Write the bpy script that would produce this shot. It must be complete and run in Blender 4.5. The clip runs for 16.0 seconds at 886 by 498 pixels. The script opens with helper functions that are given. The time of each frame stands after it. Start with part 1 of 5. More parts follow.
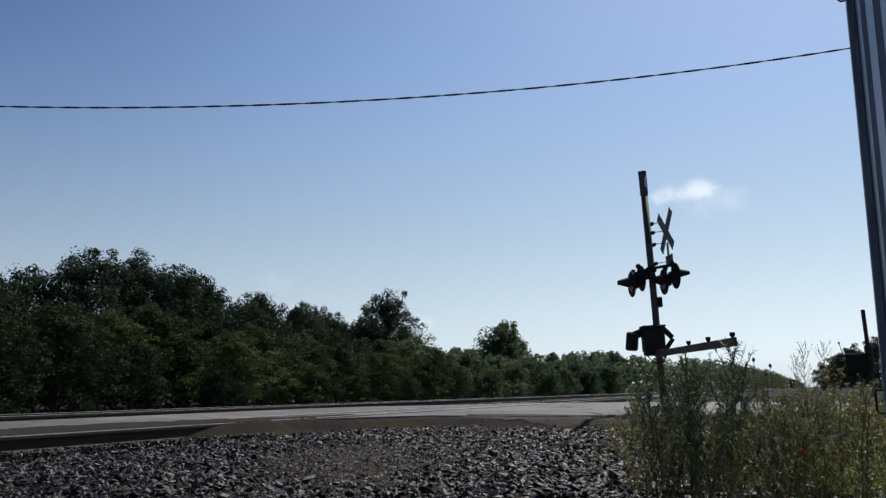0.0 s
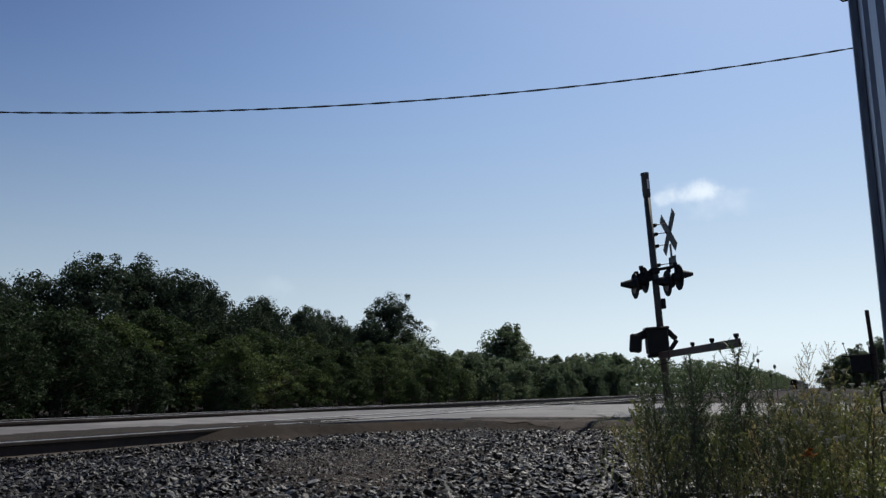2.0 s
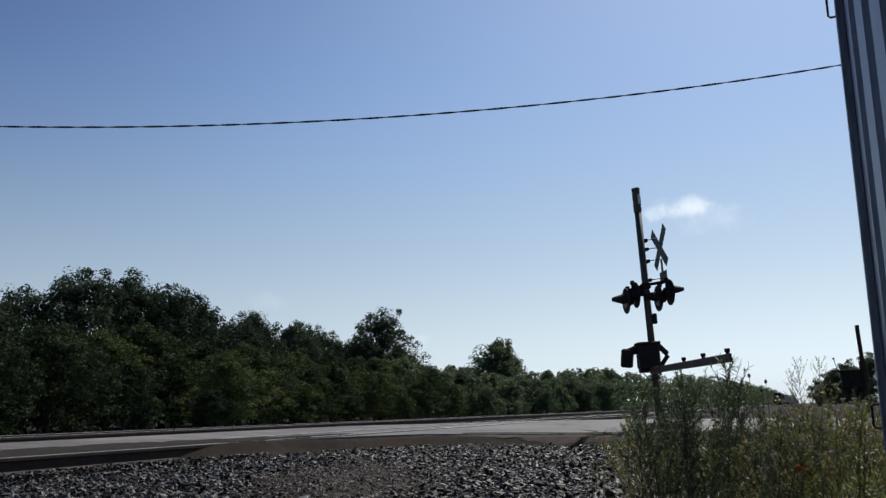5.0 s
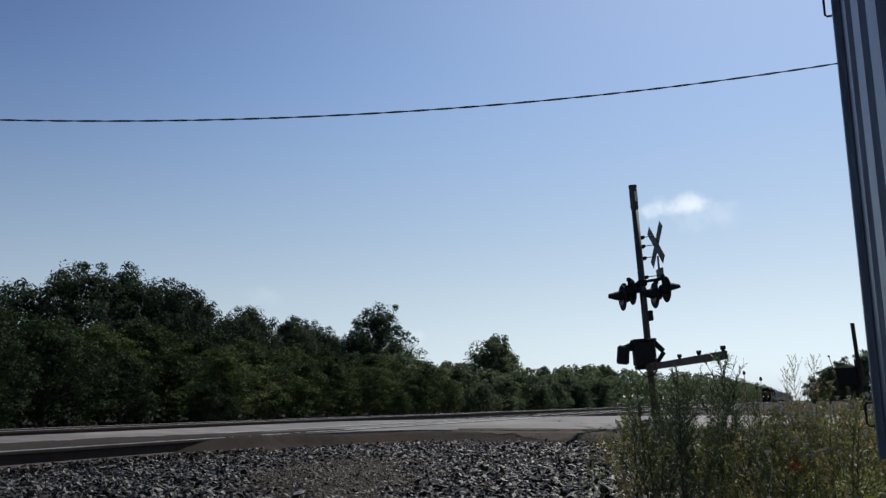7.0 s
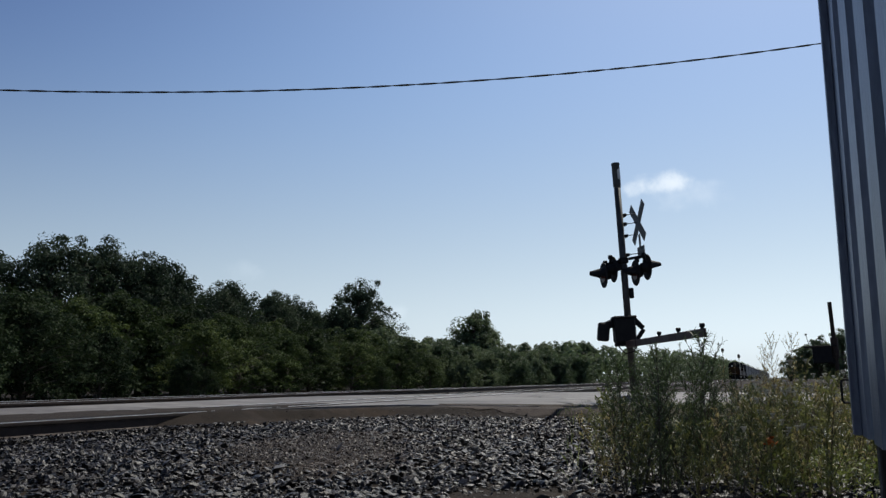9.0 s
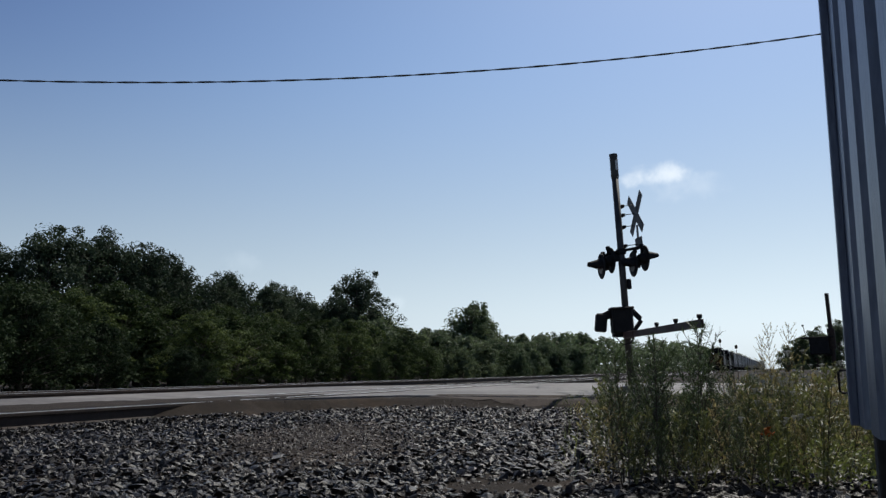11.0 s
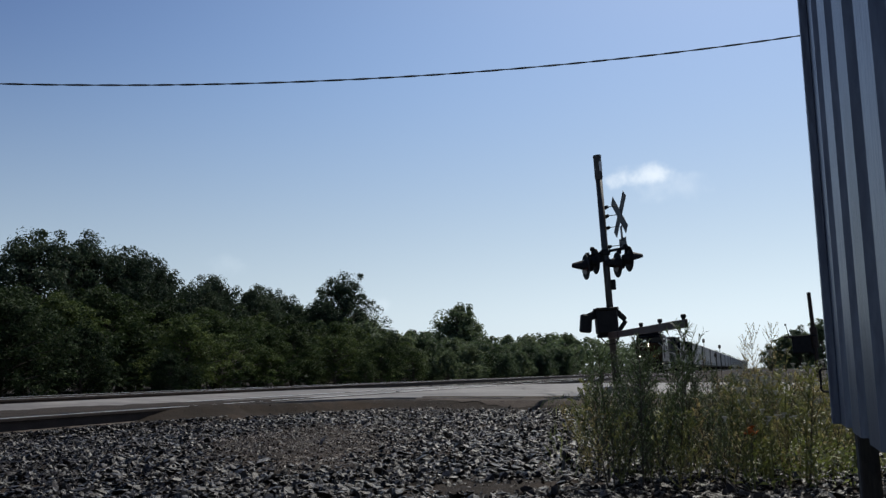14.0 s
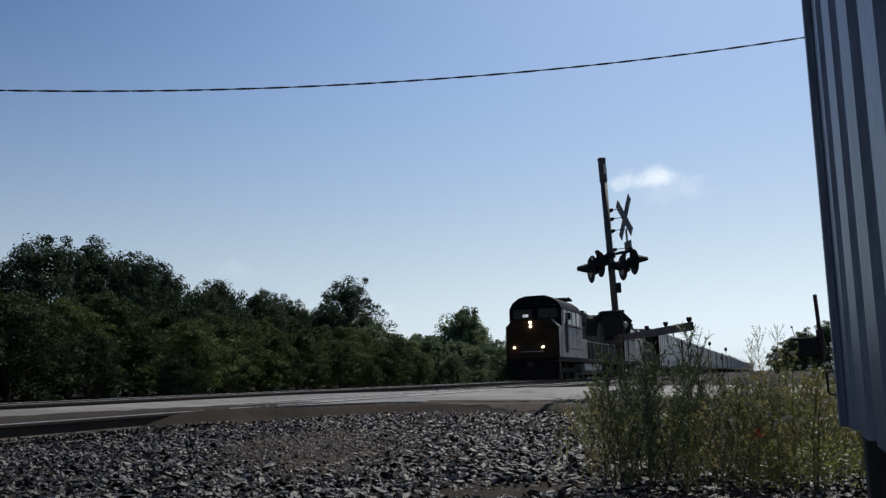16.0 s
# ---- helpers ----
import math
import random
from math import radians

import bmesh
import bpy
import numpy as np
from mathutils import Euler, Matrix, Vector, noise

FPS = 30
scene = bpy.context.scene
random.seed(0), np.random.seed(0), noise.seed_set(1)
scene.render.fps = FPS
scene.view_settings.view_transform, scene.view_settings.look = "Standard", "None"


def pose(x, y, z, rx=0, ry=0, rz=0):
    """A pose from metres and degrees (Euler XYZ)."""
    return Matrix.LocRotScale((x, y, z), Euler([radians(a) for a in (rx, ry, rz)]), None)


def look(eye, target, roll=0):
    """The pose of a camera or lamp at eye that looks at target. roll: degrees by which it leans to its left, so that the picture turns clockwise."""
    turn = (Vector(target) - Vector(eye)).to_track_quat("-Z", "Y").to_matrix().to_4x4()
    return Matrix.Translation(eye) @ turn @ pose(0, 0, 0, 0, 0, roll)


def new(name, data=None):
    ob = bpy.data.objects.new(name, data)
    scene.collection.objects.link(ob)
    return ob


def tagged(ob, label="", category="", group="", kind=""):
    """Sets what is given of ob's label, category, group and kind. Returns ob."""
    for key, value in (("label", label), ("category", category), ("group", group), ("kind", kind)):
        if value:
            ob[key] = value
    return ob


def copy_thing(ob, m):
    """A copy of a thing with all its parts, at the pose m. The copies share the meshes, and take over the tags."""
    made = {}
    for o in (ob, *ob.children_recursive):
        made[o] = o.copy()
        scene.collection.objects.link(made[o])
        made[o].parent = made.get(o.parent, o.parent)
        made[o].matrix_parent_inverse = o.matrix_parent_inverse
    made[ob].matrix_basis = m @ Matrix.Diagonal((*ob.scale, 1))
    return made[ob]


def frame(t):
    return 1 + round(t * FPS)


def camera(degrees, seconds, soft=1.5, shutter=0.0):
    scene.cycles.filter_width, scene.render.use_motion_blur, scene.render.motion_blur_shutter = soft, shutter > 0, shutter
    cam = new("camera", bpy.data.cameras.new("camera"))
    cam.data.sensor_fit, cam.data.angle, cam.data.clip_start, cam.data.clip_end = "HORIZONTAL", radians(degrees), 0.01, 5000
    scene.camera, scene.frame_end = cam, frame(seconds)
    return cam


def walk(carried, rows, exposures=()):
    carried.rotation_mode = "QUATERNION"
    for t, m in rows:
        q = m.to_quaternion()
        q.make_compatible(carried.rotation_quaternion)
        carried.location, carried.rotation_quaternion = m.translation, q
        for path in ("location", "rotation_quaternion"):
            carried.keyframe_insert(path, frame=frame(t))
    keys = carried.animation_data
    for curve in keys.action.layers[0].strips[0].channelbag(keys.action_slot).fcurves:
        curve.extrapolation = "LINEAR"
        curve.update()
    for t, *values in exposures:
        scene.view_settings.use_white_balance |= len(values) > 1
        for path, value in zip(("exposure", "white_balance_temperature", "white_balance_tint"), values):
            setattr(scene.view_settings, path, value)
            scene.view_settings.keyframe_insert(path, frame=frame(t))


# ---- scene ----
# ---- camera and its walk ----
cam = camera(55.8, 16.0, soft=1.4)
PATH = [
    (0, 0.0012, -0.0075, 0.4027, 99.749, 0.880, 23.633),
    (0.5, -0.0011, -0.0051, 0.4008, 99.444, 0.910, 23.980),
    (1, -0.0041, -0.0026, 0.3992, 99.359, 1.036, 23.854),
    (1.5, -0.0031, -0.0047, 0.4000, 99.510, 1.176, 23.886),
    (2, -0.0016, -0.0060, 0.4021, 99.953, 1.204, 23.878),
    (2.5, -0.0014, -0.0029, 0.3998, 100.682, 1.308, 23.687),
    (3, 0.0005, -0.0028, 0.3975, 100.790, 1.508, 23.481),
    (3.5, -0.0028, -0.0041, 0.3989, 100.801, 1.455, 23.364),
    (4, -0.0044, -0.0034, 0.4003, 100.941, 1.419, 23.509),
    (6.5, 0.0034, -0.0012, 0.4004, 100.913, 0.976, 22.936),
    (7, 0.0020, -0.0053, 0.4010, 100.680, 0.995, 23.040),
    (7.5, 0.0011, -0.0074, 0.4011, 100.516, 0.743, 22.825),
    (8, -0.0004, -0.0016, 0.3995, 100.121, 0.659, 22.454),
    (8.5, 0.0003, 0.0052, 0.4006, 99.717, 0.707, 22.011),
    (9, -0.0002, 0.0021, 0.3996, 99.027, 0.688, 21.764),
    (11.5, -0.0024, 0.0058, 0.3980, 98.397, 0.622, 21.539),
    (12, -0.0024, 0.0046, 0.3981, 98.743, 0.613, 21.330),
    (12.5, -0.0015, 0.0027, 0.3976, 98.537, 0.840, 21.152),
    (13, -0.0005, 0.0038, 0.3994, 98.180, 0.994, 20.995),
    (13.5, -0.0011, 0.0012, 0.3997, 98.340, 1.161, 20.824),
    (14, 0.0006, 0.0032, 0.3994, 98.516, 1.167, 20.641),
    (14.5, 0.0008, 0.0017, 0.4004, 98.668, 1.244, 20.545),
    (15, 0.0001, 0.0017, 0.4013, 98.658, 1.301, 20.481),
    (15.5, -0.0008, 0.0023, 0.4016, 98.590, 1.342, 20.588),
    (16, 0.0000, 0.0000, 0.4000, 98.782, 1.393, 21.014),
]
walk(cam, [(t, pose(x, y, z, rx, ry, rz)) for t, x, y, z, rx, ry, rz in PATH], exposures=[(0.0, 0.0, 6350, 8), (16.0, 0.0, 6350, 8)])

# ---- world, sun, exposure ----
SUN_AZ, SUN_EL = radians(8), radians(50)   # azimuth from the track's direction (+y) towards +x
scene.view_settings.exposure = 0.0


def build_world():
    world = bpy.data.worlds.new("sky")
    scene.world = world
    world.use_nodes = True
    nt = world.node_tree
    nt.nodes.clear()
    N, L = nt.nodes.new, nt.links.new
    out, bg, sky = N("ShaderNodeOutputWorld"), N("ShaderNodeBackground"), N("ShaderNodeTexSky")
    sky.sky_type = "NISHITA"
    sky.sun_disc = False
    sky.sun_elevation, sky.sun_rotation = SUN_EL, SUN_AZ
    sky.altitude, sky.air_density, sky.dust_density, sky.ozone_density = 200, 1.0, 0.8, 3.6
    bg.inputs["Strength"].default_value = 0.107
    # thin fair-weather wisps
    co = N("ShaderNodeTexCoord")
    last = sky.outputs[0]
    for (dx, dy, dz), (wu, wv), amount in (((-0.118, 0.967, 0.224), (0.050, 0.017), 0.72),
                                           ((-0.085, 0.970, 0.206), (0.055, 0.022), 0.22),
                                           ((-0.419, 0.904, 0.084), (0.022, 0.012), 0.30),
                                           ((-0.572, 0.810, 0.130), (0.030, 0.016), 0.12)):
        d = Vector((dx, dy, dz)).normalized()
        side = d.cross(Vector((0, 0, 1))).normalized()
        up = side.cross(d)
        terms = []
        for axis, width in ((side, wu), (up, wv)):
            dot = N("ShaderNodeVectorMath")
            dot.operation = "DOT_PRODUCT"
            L(co.outputs["Generated"], dot.inputs[0])
            dot.inputs[1].default_value = axis / width
            sq = N("ShaderNodeMath")
            sq.operation = "MULTIPLY"
            L(dot.outputs["Value"], sq.inputs[0])
            L(dot.outputs["Value"], sq.inputs[1])
            terms.append(sq)
        add = N("ShaderNodeMath")
        add.operation = "ADD"
        L(terms[0].outputs[0], add.inputs[0])
        L(terms[1].outputs[0], add.inputs[1])
        noise_tex = N("ShaderNodeTexNoise")
        noise_tex.inputs["Scale"].default_value = 38
        noise_tex.inputs["Detail"].default_value = 6
        L(co.outputs["Generated"], noise_tex.inputs["Vector"])
        wob = N("ShaderNodeMath")
        wob.operation = "MULTIPLY_ADD"
        L(noise_tex.outputs["Fac"], wob.inputs[0])
        wob.inputs[1].default_value = 2.6
        L(add.outputs[0], wob.inputs[2])
        ramp = N("ShaderNodeMapRange")
        ramp.interpolation_type = "SMOOTHERSTEP"
        L(wob.outputs[0], ramp.inputs["Value"])
        ramp.inputs["From Min"].default_value, ramp.inputs["From Max"].default_value = 2.3, 0.75
        ramp.inputs["To Min"].default_value, ramp.inputs["To Max"].default_value = 0.0, amount
        front = N("ShaderNodeVectorMath")
        front.operation = "DOT_PRODUCT"
        L(co.outputs["Generated"], front.inputs[0])
        front.inputs[1].default_value = d
        gate = N("ShaderNodeMath")
        gate.operation = "GREATER_THAN"
        L(front.outputs["Value"], gate.inputs[0])
        gate.inputs[1].default_value = 0.5
        fac = N("ShaderNodeMath")
        fac.operation = "MULTIPLY"
        L(ramp.outputs[0], fac.inputs[0])
        L(gate.outputs[0], fac.inputs[1])
        mix = N("ShaderNodeMix")
        mix.data_type = "RGBA"
        L(fac.outputs[0], mix.inputs["Factor"])
        L(last, mix.inputs["A"])
        mix.inputs["B"].default_value = (9.5, 9.6, 9.8, 1)
        last = mix.outputs["Result"]
    # pale summer haze low over the land
    sep, bw, tint = N("ShaderNodeSeparateXYZ"), N("ShaderNodeRGBToBW"), N("ShaderNodeMix")
    L(co.outputs["Generated"], sep.inputs[0])
    L(last, bw.inputs[0])
    low = N("ShaderNodeMapRange")
    low.interpolation_type = "SMOOTHSTEP"
    L(sep.outputs["Z"], low.inputs["Value"])
    low.inputs["From Min"].default_value, low.inputs["From Max"].default_value = 0.0, 0.42
    low.inputs["To Min"].default_value, low.inputs["To Max"].default_value = 0.85, 0.0
    pale = N("ShaderNodeMix")
    pale.data_type, pale.blend_type = "RGBA", "MULTIPLY"
    pale.inputs["Factor"].default_value = 1.0
    L(bw.outputs[0], pale.inputs["A"])
    pale.inputs["B"].default_value = (0.875, 0.985, 1.085, 1)
    tint.data_type = "RGBA"
    L(low.outputs[0], tint.inputs["Factor"])
    L(last, tint.inputs["A"])
    L(pale.outputs["Result"], tint.inputs["B"])
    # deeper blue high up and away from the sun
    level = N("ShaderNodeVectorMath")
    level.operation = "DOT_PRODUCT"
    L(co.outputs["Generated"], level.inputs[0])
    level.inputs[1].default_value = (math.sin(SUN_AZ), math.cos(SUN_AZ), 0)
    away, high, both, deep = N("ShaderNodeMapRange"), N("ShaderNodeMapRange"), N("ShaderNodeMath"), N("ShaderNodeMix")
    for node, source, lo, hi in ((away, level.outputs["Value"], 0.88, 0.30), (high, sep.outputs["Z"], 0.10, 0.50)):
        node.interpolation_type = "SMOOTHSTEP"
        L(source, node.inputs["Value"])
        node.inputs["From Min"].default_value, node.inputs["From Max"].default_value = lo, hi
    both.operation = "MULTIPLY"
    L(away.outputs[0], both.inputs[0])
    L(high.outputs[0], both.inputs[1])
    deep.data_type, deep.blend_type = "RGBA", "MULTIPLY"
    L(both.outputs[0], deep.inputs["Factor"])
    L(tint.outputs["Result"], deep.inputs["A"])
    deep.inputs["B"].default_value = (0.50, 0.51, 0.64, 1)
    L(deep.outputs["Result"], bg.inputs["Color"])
    L(bg.outputs[0], out.inputs[0])


build_world()
sun = new("sun", bpy.data.lights.new("sun", "SUN"))
sun.data.energy, sun.data.angle, sun.data.color = 4.5, radians(0.6), (1.0, 0.94, 0.84)
sun.matrix_world = look((0, 0, 60), (0 - math.sin(SUN_AZ) * math.cos(SUN_EL), -math.cos(SUN_AZ) * math.cos(SUN_EL), 60 - math.sin(SUN_EL)))


# ---- materials ----
def pmat(name, c1, c2, scale=4.0, rough=0.8, metal=0.0, bump=0.3, fine=60.0, c3=None, spread=0.0, island=False, each=0.0, spec=0.5, translucent=0.0, stretch=(1, 1, 1)):
    """Two-scale noise between c1 and c2, patches of c3 (stains; on the road, sheen), fine relief; spread: change of
    brightness from piece to piece.
    """
    m = bpy.data.materials.new(name)
    m.use_nodes = True
    nt = m.node_tree
    nt.nodes.clear()
    N, L = nt.nodes.new, nt.links.new
    out, bs = N("ShaderNodeOutputMaterial"), N("ShaderNodeBsdfPrincipled")
    co = N("ShaderNodeTexCoord")
    mp = N("ShaderNodeMapping")
    mp.inputs["Scale"].default_value = stretch
    L(co.outputs["Object"], mp.inputs["Vector"])
    big, small = N("ShaderNodeTexNoise"), N("ShaderNodeTexNoise")
    for n, s in ((big, scale), (small, fine)):
        n.inputs["Scale"].default_value = s
        n.inputs["Detail"].default_value = 5
        n.inputs["Roughness"].default_value = 0.62
        L(mp.outputs[0], n.inputs["Vector"])
    avg = N("ShaderNodeMath")
    avg.operation = "MULTIPLY_ADD"
    L(small.outputs["Fac"], avg.inputs[0])
    avg.inputs[1].default_value = 0.5
    half = N("ShaderNodeMath")
    half.operation = "MULTIPLY"
    L(big.outputs["Fac"], half.inputs[0])
    half.inputs[1].default_value = 0.5
    L(half.outputs[0], avg.inputs[2])
    ramp = N("ShaderNodeValToRGB")
    ramp.color_ramp.elements[0].position, ramp.color_ramp.elements[1].position = 0.36, 0.64
    ramp.color_ramp.elements[0].color, ramp.color_ramp.elements[1].color = (*c1, 1), (*c2, 1)
    L(avg.outputs[0], ramp.inputs[0])
    col = ramp.outputs[0]
    if c3:
        st = N("ShaderNodeTexNoise")
        st.inputs["Scale"].default_value = scale * 0.45
        st.inputs["Detail"].default_value = 8
        st.inputs["Roughness"].default_value = 0.7
        L(mp.outputs[0], st.inputs["Vector"])
        mr = N("ShaderNodeMapRange")
        mr.inputs["From Min"].default_value, mr.inputs["From Max"].default_value = 0.53, 0.66
        L(st.outputs["Fac"], mr.inputs["Value"])
        mx = N("ShaderNodeMix")
        mx.data_type = "RGBA"
        L(mr.outputs[0], mx.inputs["Factor"])
        L(col, mx.inputs["A"])
        mx.inputs["B"].default_value = (*c3, 1)
        col = mx.outputs["Result"]
    if spread:
        src = N("ShaderNodeNewGeometry") if island else N("ShaderNodeObjectInfo")
        sock = src.outputs["Random Per Island"] if island else src.outputs["Random"]
        mr = N("ShaderNodeMapRange")
        mr.inputs["To Min"].default_value, mr.inputs["To Max"].default_value = 1 - spread, 1 + spread
        L(sock, mr.inputs["Value"])
        hs = N("ShaderNodeHueSaturation")
        L(mr.outputs[0], hs.inputs["Value"])
        L(col, hs.inputs["Color"])
        col = hs.outputs[0]
    if each:
        src = N("ShaderNodeObjectInfo")
        hs = N("ShaderNodeHueSaturation")
        for key, lo, hi in (("Value", 1 - each, 1 + each), ("Hue", 0.475, 0.515)):
            mr = N("ShaderNodeMapRange")
            mr.inputs["To Min"].default_value, mr.inputs["To Max"].default_value = (lo, hi) if key == "Value" else (hi, lo)
            L(src.outputs["Random"], mr.inputs["Value"])
            L(mr.outputs[0], hs.inputs[key])
        L(col, hs.inputs["Color"])
        col = hs.outputs[0]
    L(col, bs.inputs["Base Color"])
    bs.inputs["Roughness"].default_value = rough
    bs.inputs["Metallic"].default_value = metal
    bs.inputs["Specular IOR Level"].default_value = spec
    if bump:
        bp = N("ShaderNodeBump")
        bp.inputs["Strength"].default_value = bump
        bp.inputs["Distance"].default_value = 0.01
        L(small.outputs["Fac"], bp.inputs["Height"])
        L(bp.outputs[0], bs.inputs["Normal"])
    if translucent:
        tr, ms = N("ShaderNodeBsdfTranslucent"), N("ShaderNodeMixShader")
        L(col, tr.inputs["Color"])
        ms.inputs[0].default_value = translucent
        L(bs.outputs[0], ms.inputs[1])
        L(tr.outputs[0], ms.inputs[2])
        L(ms.outputs[0], out.inputs[0])
    else:
        L(bs.outputs[0], out.inputs[0])
    return m


def glow(name, colour, strength):
    m = bpy.data.materials.new(name)
    m.use_nodes = True
    bs = m.node_tree.nodes["Principled BSDF"]
    bs.inputs["Base Color"].default_value = (*colour, 1)
    bs.inputs["Emission Color"].default_value = (*colour, 1)
    bs.inputs["Emission Strength"].default_value = strength
    return m


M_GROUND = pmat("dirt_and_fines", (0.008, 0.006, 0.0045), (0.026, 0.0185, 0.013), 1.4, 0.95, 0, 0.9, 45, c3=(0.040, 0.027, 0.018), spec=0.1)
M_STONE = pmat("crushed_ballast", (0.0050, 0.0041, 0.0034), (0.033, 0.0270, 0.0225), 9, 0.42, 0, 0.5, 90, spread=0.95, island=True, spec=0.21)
M_TAR = pmat("black_tar", (0.012, 0.011, 0.010), (0.03, 0.027, 0.024), 6, 0.7, 0, 0.3, 60)
M_PEBBLE = pmat("brown_grit", (0.014, 0.0096, 0.0068), (0.064, 0.044, 0.031), 9, 0.5, 0, 0.3, 90, spread=0.6, island=True, spec=0.25)
# Worn asphalt; its pale c3 patches paint the sky's reflection.
M_ROAD = pmat("worn_pale_asphalt", (0.030, 0.026, 0.024), (0.165, 0.149, 0.137), 0.45, 0.68, 0, 0.6, 9, c3=(0.25, 0.23, 0.21), spec=0.3, stretch=(0.5, 1, 1))
M_DRIFT = pmat("packed_brown_dirt", (0.013, 0.0102, 0.0084), (0.036, 0.0285, 0.024), 2.2, 0.95, 0, 0.9, 60, c3=(0.042, 0.033, 0.027), spec=0.1)
M_SHOULDER = pmat("dusty_road_shoulder", (0.030, 0.024, 0.020), (0.085, 0.069, 0.058), 1.8, 0.95, 0, 0.9, 50, c3=(0.035, 0.030, 0.022), spec=0.1)
M_RUST = pmat("rusty_rail_steel", (0.018, 0.012, 0.009), (0.052, 0.033, 0.024), 7, 0.8, 0.3, 0.3, 80)
M_RAILHEAD = pmat("polished_rail_head", (0.6, 0.59, 0.57), (0.8, 0.78, 0.76), 9, 0.38, 0.85, 0.05, 90)
M_TIE = pmat("creosoted_tie_wood", (0.03, 0.024, 0.02), (0.09, 0.075, 0.06), 6, 0.9, 0, 0.5, 60, stretch=(1, 6, 6))
# Tone range widened from plant to plant to suggest sunlit and shadowed patches too.
M_LEAF = pmat("broad_leaves", (0.009, 0.024, 0.010), (0.098, 0.140, 0.036), 0.35, 0.78, 0, 0, 4, spread=0.35, island=True, each=0.55, spec=0.22, translucent=0.22)
# Darker copy of the leaf colour: the shade under the crowns is in it.
M_LEAF_SHADE = pmat("dark_tree_leaves", (0.011, 0.023, 0.010), (0.042, 0.066, 0.024), 0.4, 0.85, 0, 0, 8, spread=0.4, island=True, each=0.3, spec=0.2, translucent=0.2)
# Tree leaves, made lighter and bluer to carry a veil of haze.
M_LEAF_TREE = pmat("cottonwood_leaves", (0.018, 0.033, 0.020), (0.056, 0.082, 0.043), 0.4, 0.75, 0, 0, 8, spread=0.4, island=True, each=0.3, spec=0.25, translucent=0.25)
# Leaf colour paled to carry the haze of distance.
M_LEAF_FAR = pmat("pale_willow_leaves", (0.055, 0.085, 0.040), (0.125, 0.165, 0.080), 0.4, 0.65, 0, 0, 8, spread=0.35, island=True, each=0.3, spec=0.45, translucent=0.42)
M_BARK = pmat("grey_brown_bark", (0.05, 0.04, 0.032), (0.13, 0.11, 0.09), 5, 0.9, 0, 0.6, 40, stretch=(3, 3, 0.6))
M_WEED = pmat("weed_green", (0.090, 0.105, 0.030), (0.23, 0.225, 0.075), 3, 0.55, 0, 0, 30, spread=0.45, island=True, translucent=0.4)
M_WEED_DRY = pmat("dry_yellow_weed", (0.19, 0.155, 0.062), (0.40, 0.335, 0.15), 3, 0.6, 0, 0, 30, spread=0.4, island=True, translucent=0.4)
M_MAST = pmat("weathered_dark_mast", (0.035, 0.033, 0.03), (0.08, 0.075, 0.07), 5, 0.55, 0.5, 0.2, 50)
M_BLACK = pmat("black_signal_paint", (0.007, 0.007, 0.008), (0.018, 0.017, 0.017), 6, 0.7, 0, 0.15, 60, spec=0.2)
M_SIGN = pmat("white_sign_sheeting", (0.55, 0.55, 0.53), (0.72, 0.72, 0.70), 6, 0.5, 0, 0.05, 50)
M_SIGN_BACK = pmat("bare_sign_back", (0.05, 0.05, 0.05), (0.10, 0.10, 0.10), 6, 0.6, 0.1, 0.1, 50)
# Red and white of the arm, both darkened in colour for its backlit side.
M_ARM = pmat("faded_red_gate_arm", (0.026, 0.010, 0.008), (0.050, 0.018, 0.015), 3, 0.6, 0, 0.1, 50)
M_ARM_WHITE = pmat("faded_white_gate_arm", (0.032, 0.020, 0.018), (0.058, 0.036, 0.032), 3, 0.6, 0, 0.1, 50)
M_LENS = pmat("red_lens", (0.03, 0.004, 0.004), (0.05, 0.006, 0.005), 5, 0.3, 0, 0, 50)
M_WALL = pmat("galvanised_grey_sheet", (0.095, 0.105, 0.140), (0.20, 0.22, 0.275), 5, 0.42, 0.25, 0.3, 55, c3=(0.085, 0.095, 0.125), stretch=(1, 1, 0.18))
M_POST = pmat("dark_wooden_post", (0.02, 0.017, 0.015), (0.06, 0.05, 0.04), 6, 0.9, 0, 0.5, 60, stretch=(3, 3, 0.5))
M_WIRE = pmat("black_cable_sheath", (0.008, 0.008, 0.009), (0.016, 0.016, 0.017), 8, 0.95, 0, 0, 60)
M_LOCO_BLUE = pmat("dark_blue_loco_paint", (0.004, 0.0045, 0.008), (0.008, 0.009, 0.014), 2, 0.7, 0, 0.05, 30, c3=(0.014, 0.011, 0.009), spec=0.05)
M_LOCO_GREY = pmat("dusty_grey_loco_paint", (0.12, 0.111, 0.109), (0.215, 0.202, 0.195), 2, 0.5, 0, 0.05, 30, c3=(0.045, 0.038, 0.032), spec=0.3)
# Yellow paint with grime stains; the shade on the nose front darkens its colour.
M_LOCO_YELLOW = pmat("grimy_yellow_loco_paint", (0.022, 0.013, 0.007), (0.040, 0.023, 0.011), 2, 0.7, 0, 0.05, 30, c3=(0.016, 0.011, 0.006), spec=0.1)
M_LOCO_PALE = pmat("pale_weathered_loco_paint", (0.22, 0.21, 0.20), (0.38, 0.37, 0.355), 2, 0.55, 0, 0.05, 30, c3=(0.09, 0.075, 0.06), spec=0.3)
M_STEEL = pmat("grimy_underframe_steel", (0.005, 0.0045, 0.004), (0.016, 0.014, 0.0125), 4, 0.8, 0, 0.2, 40, spec=0.08)
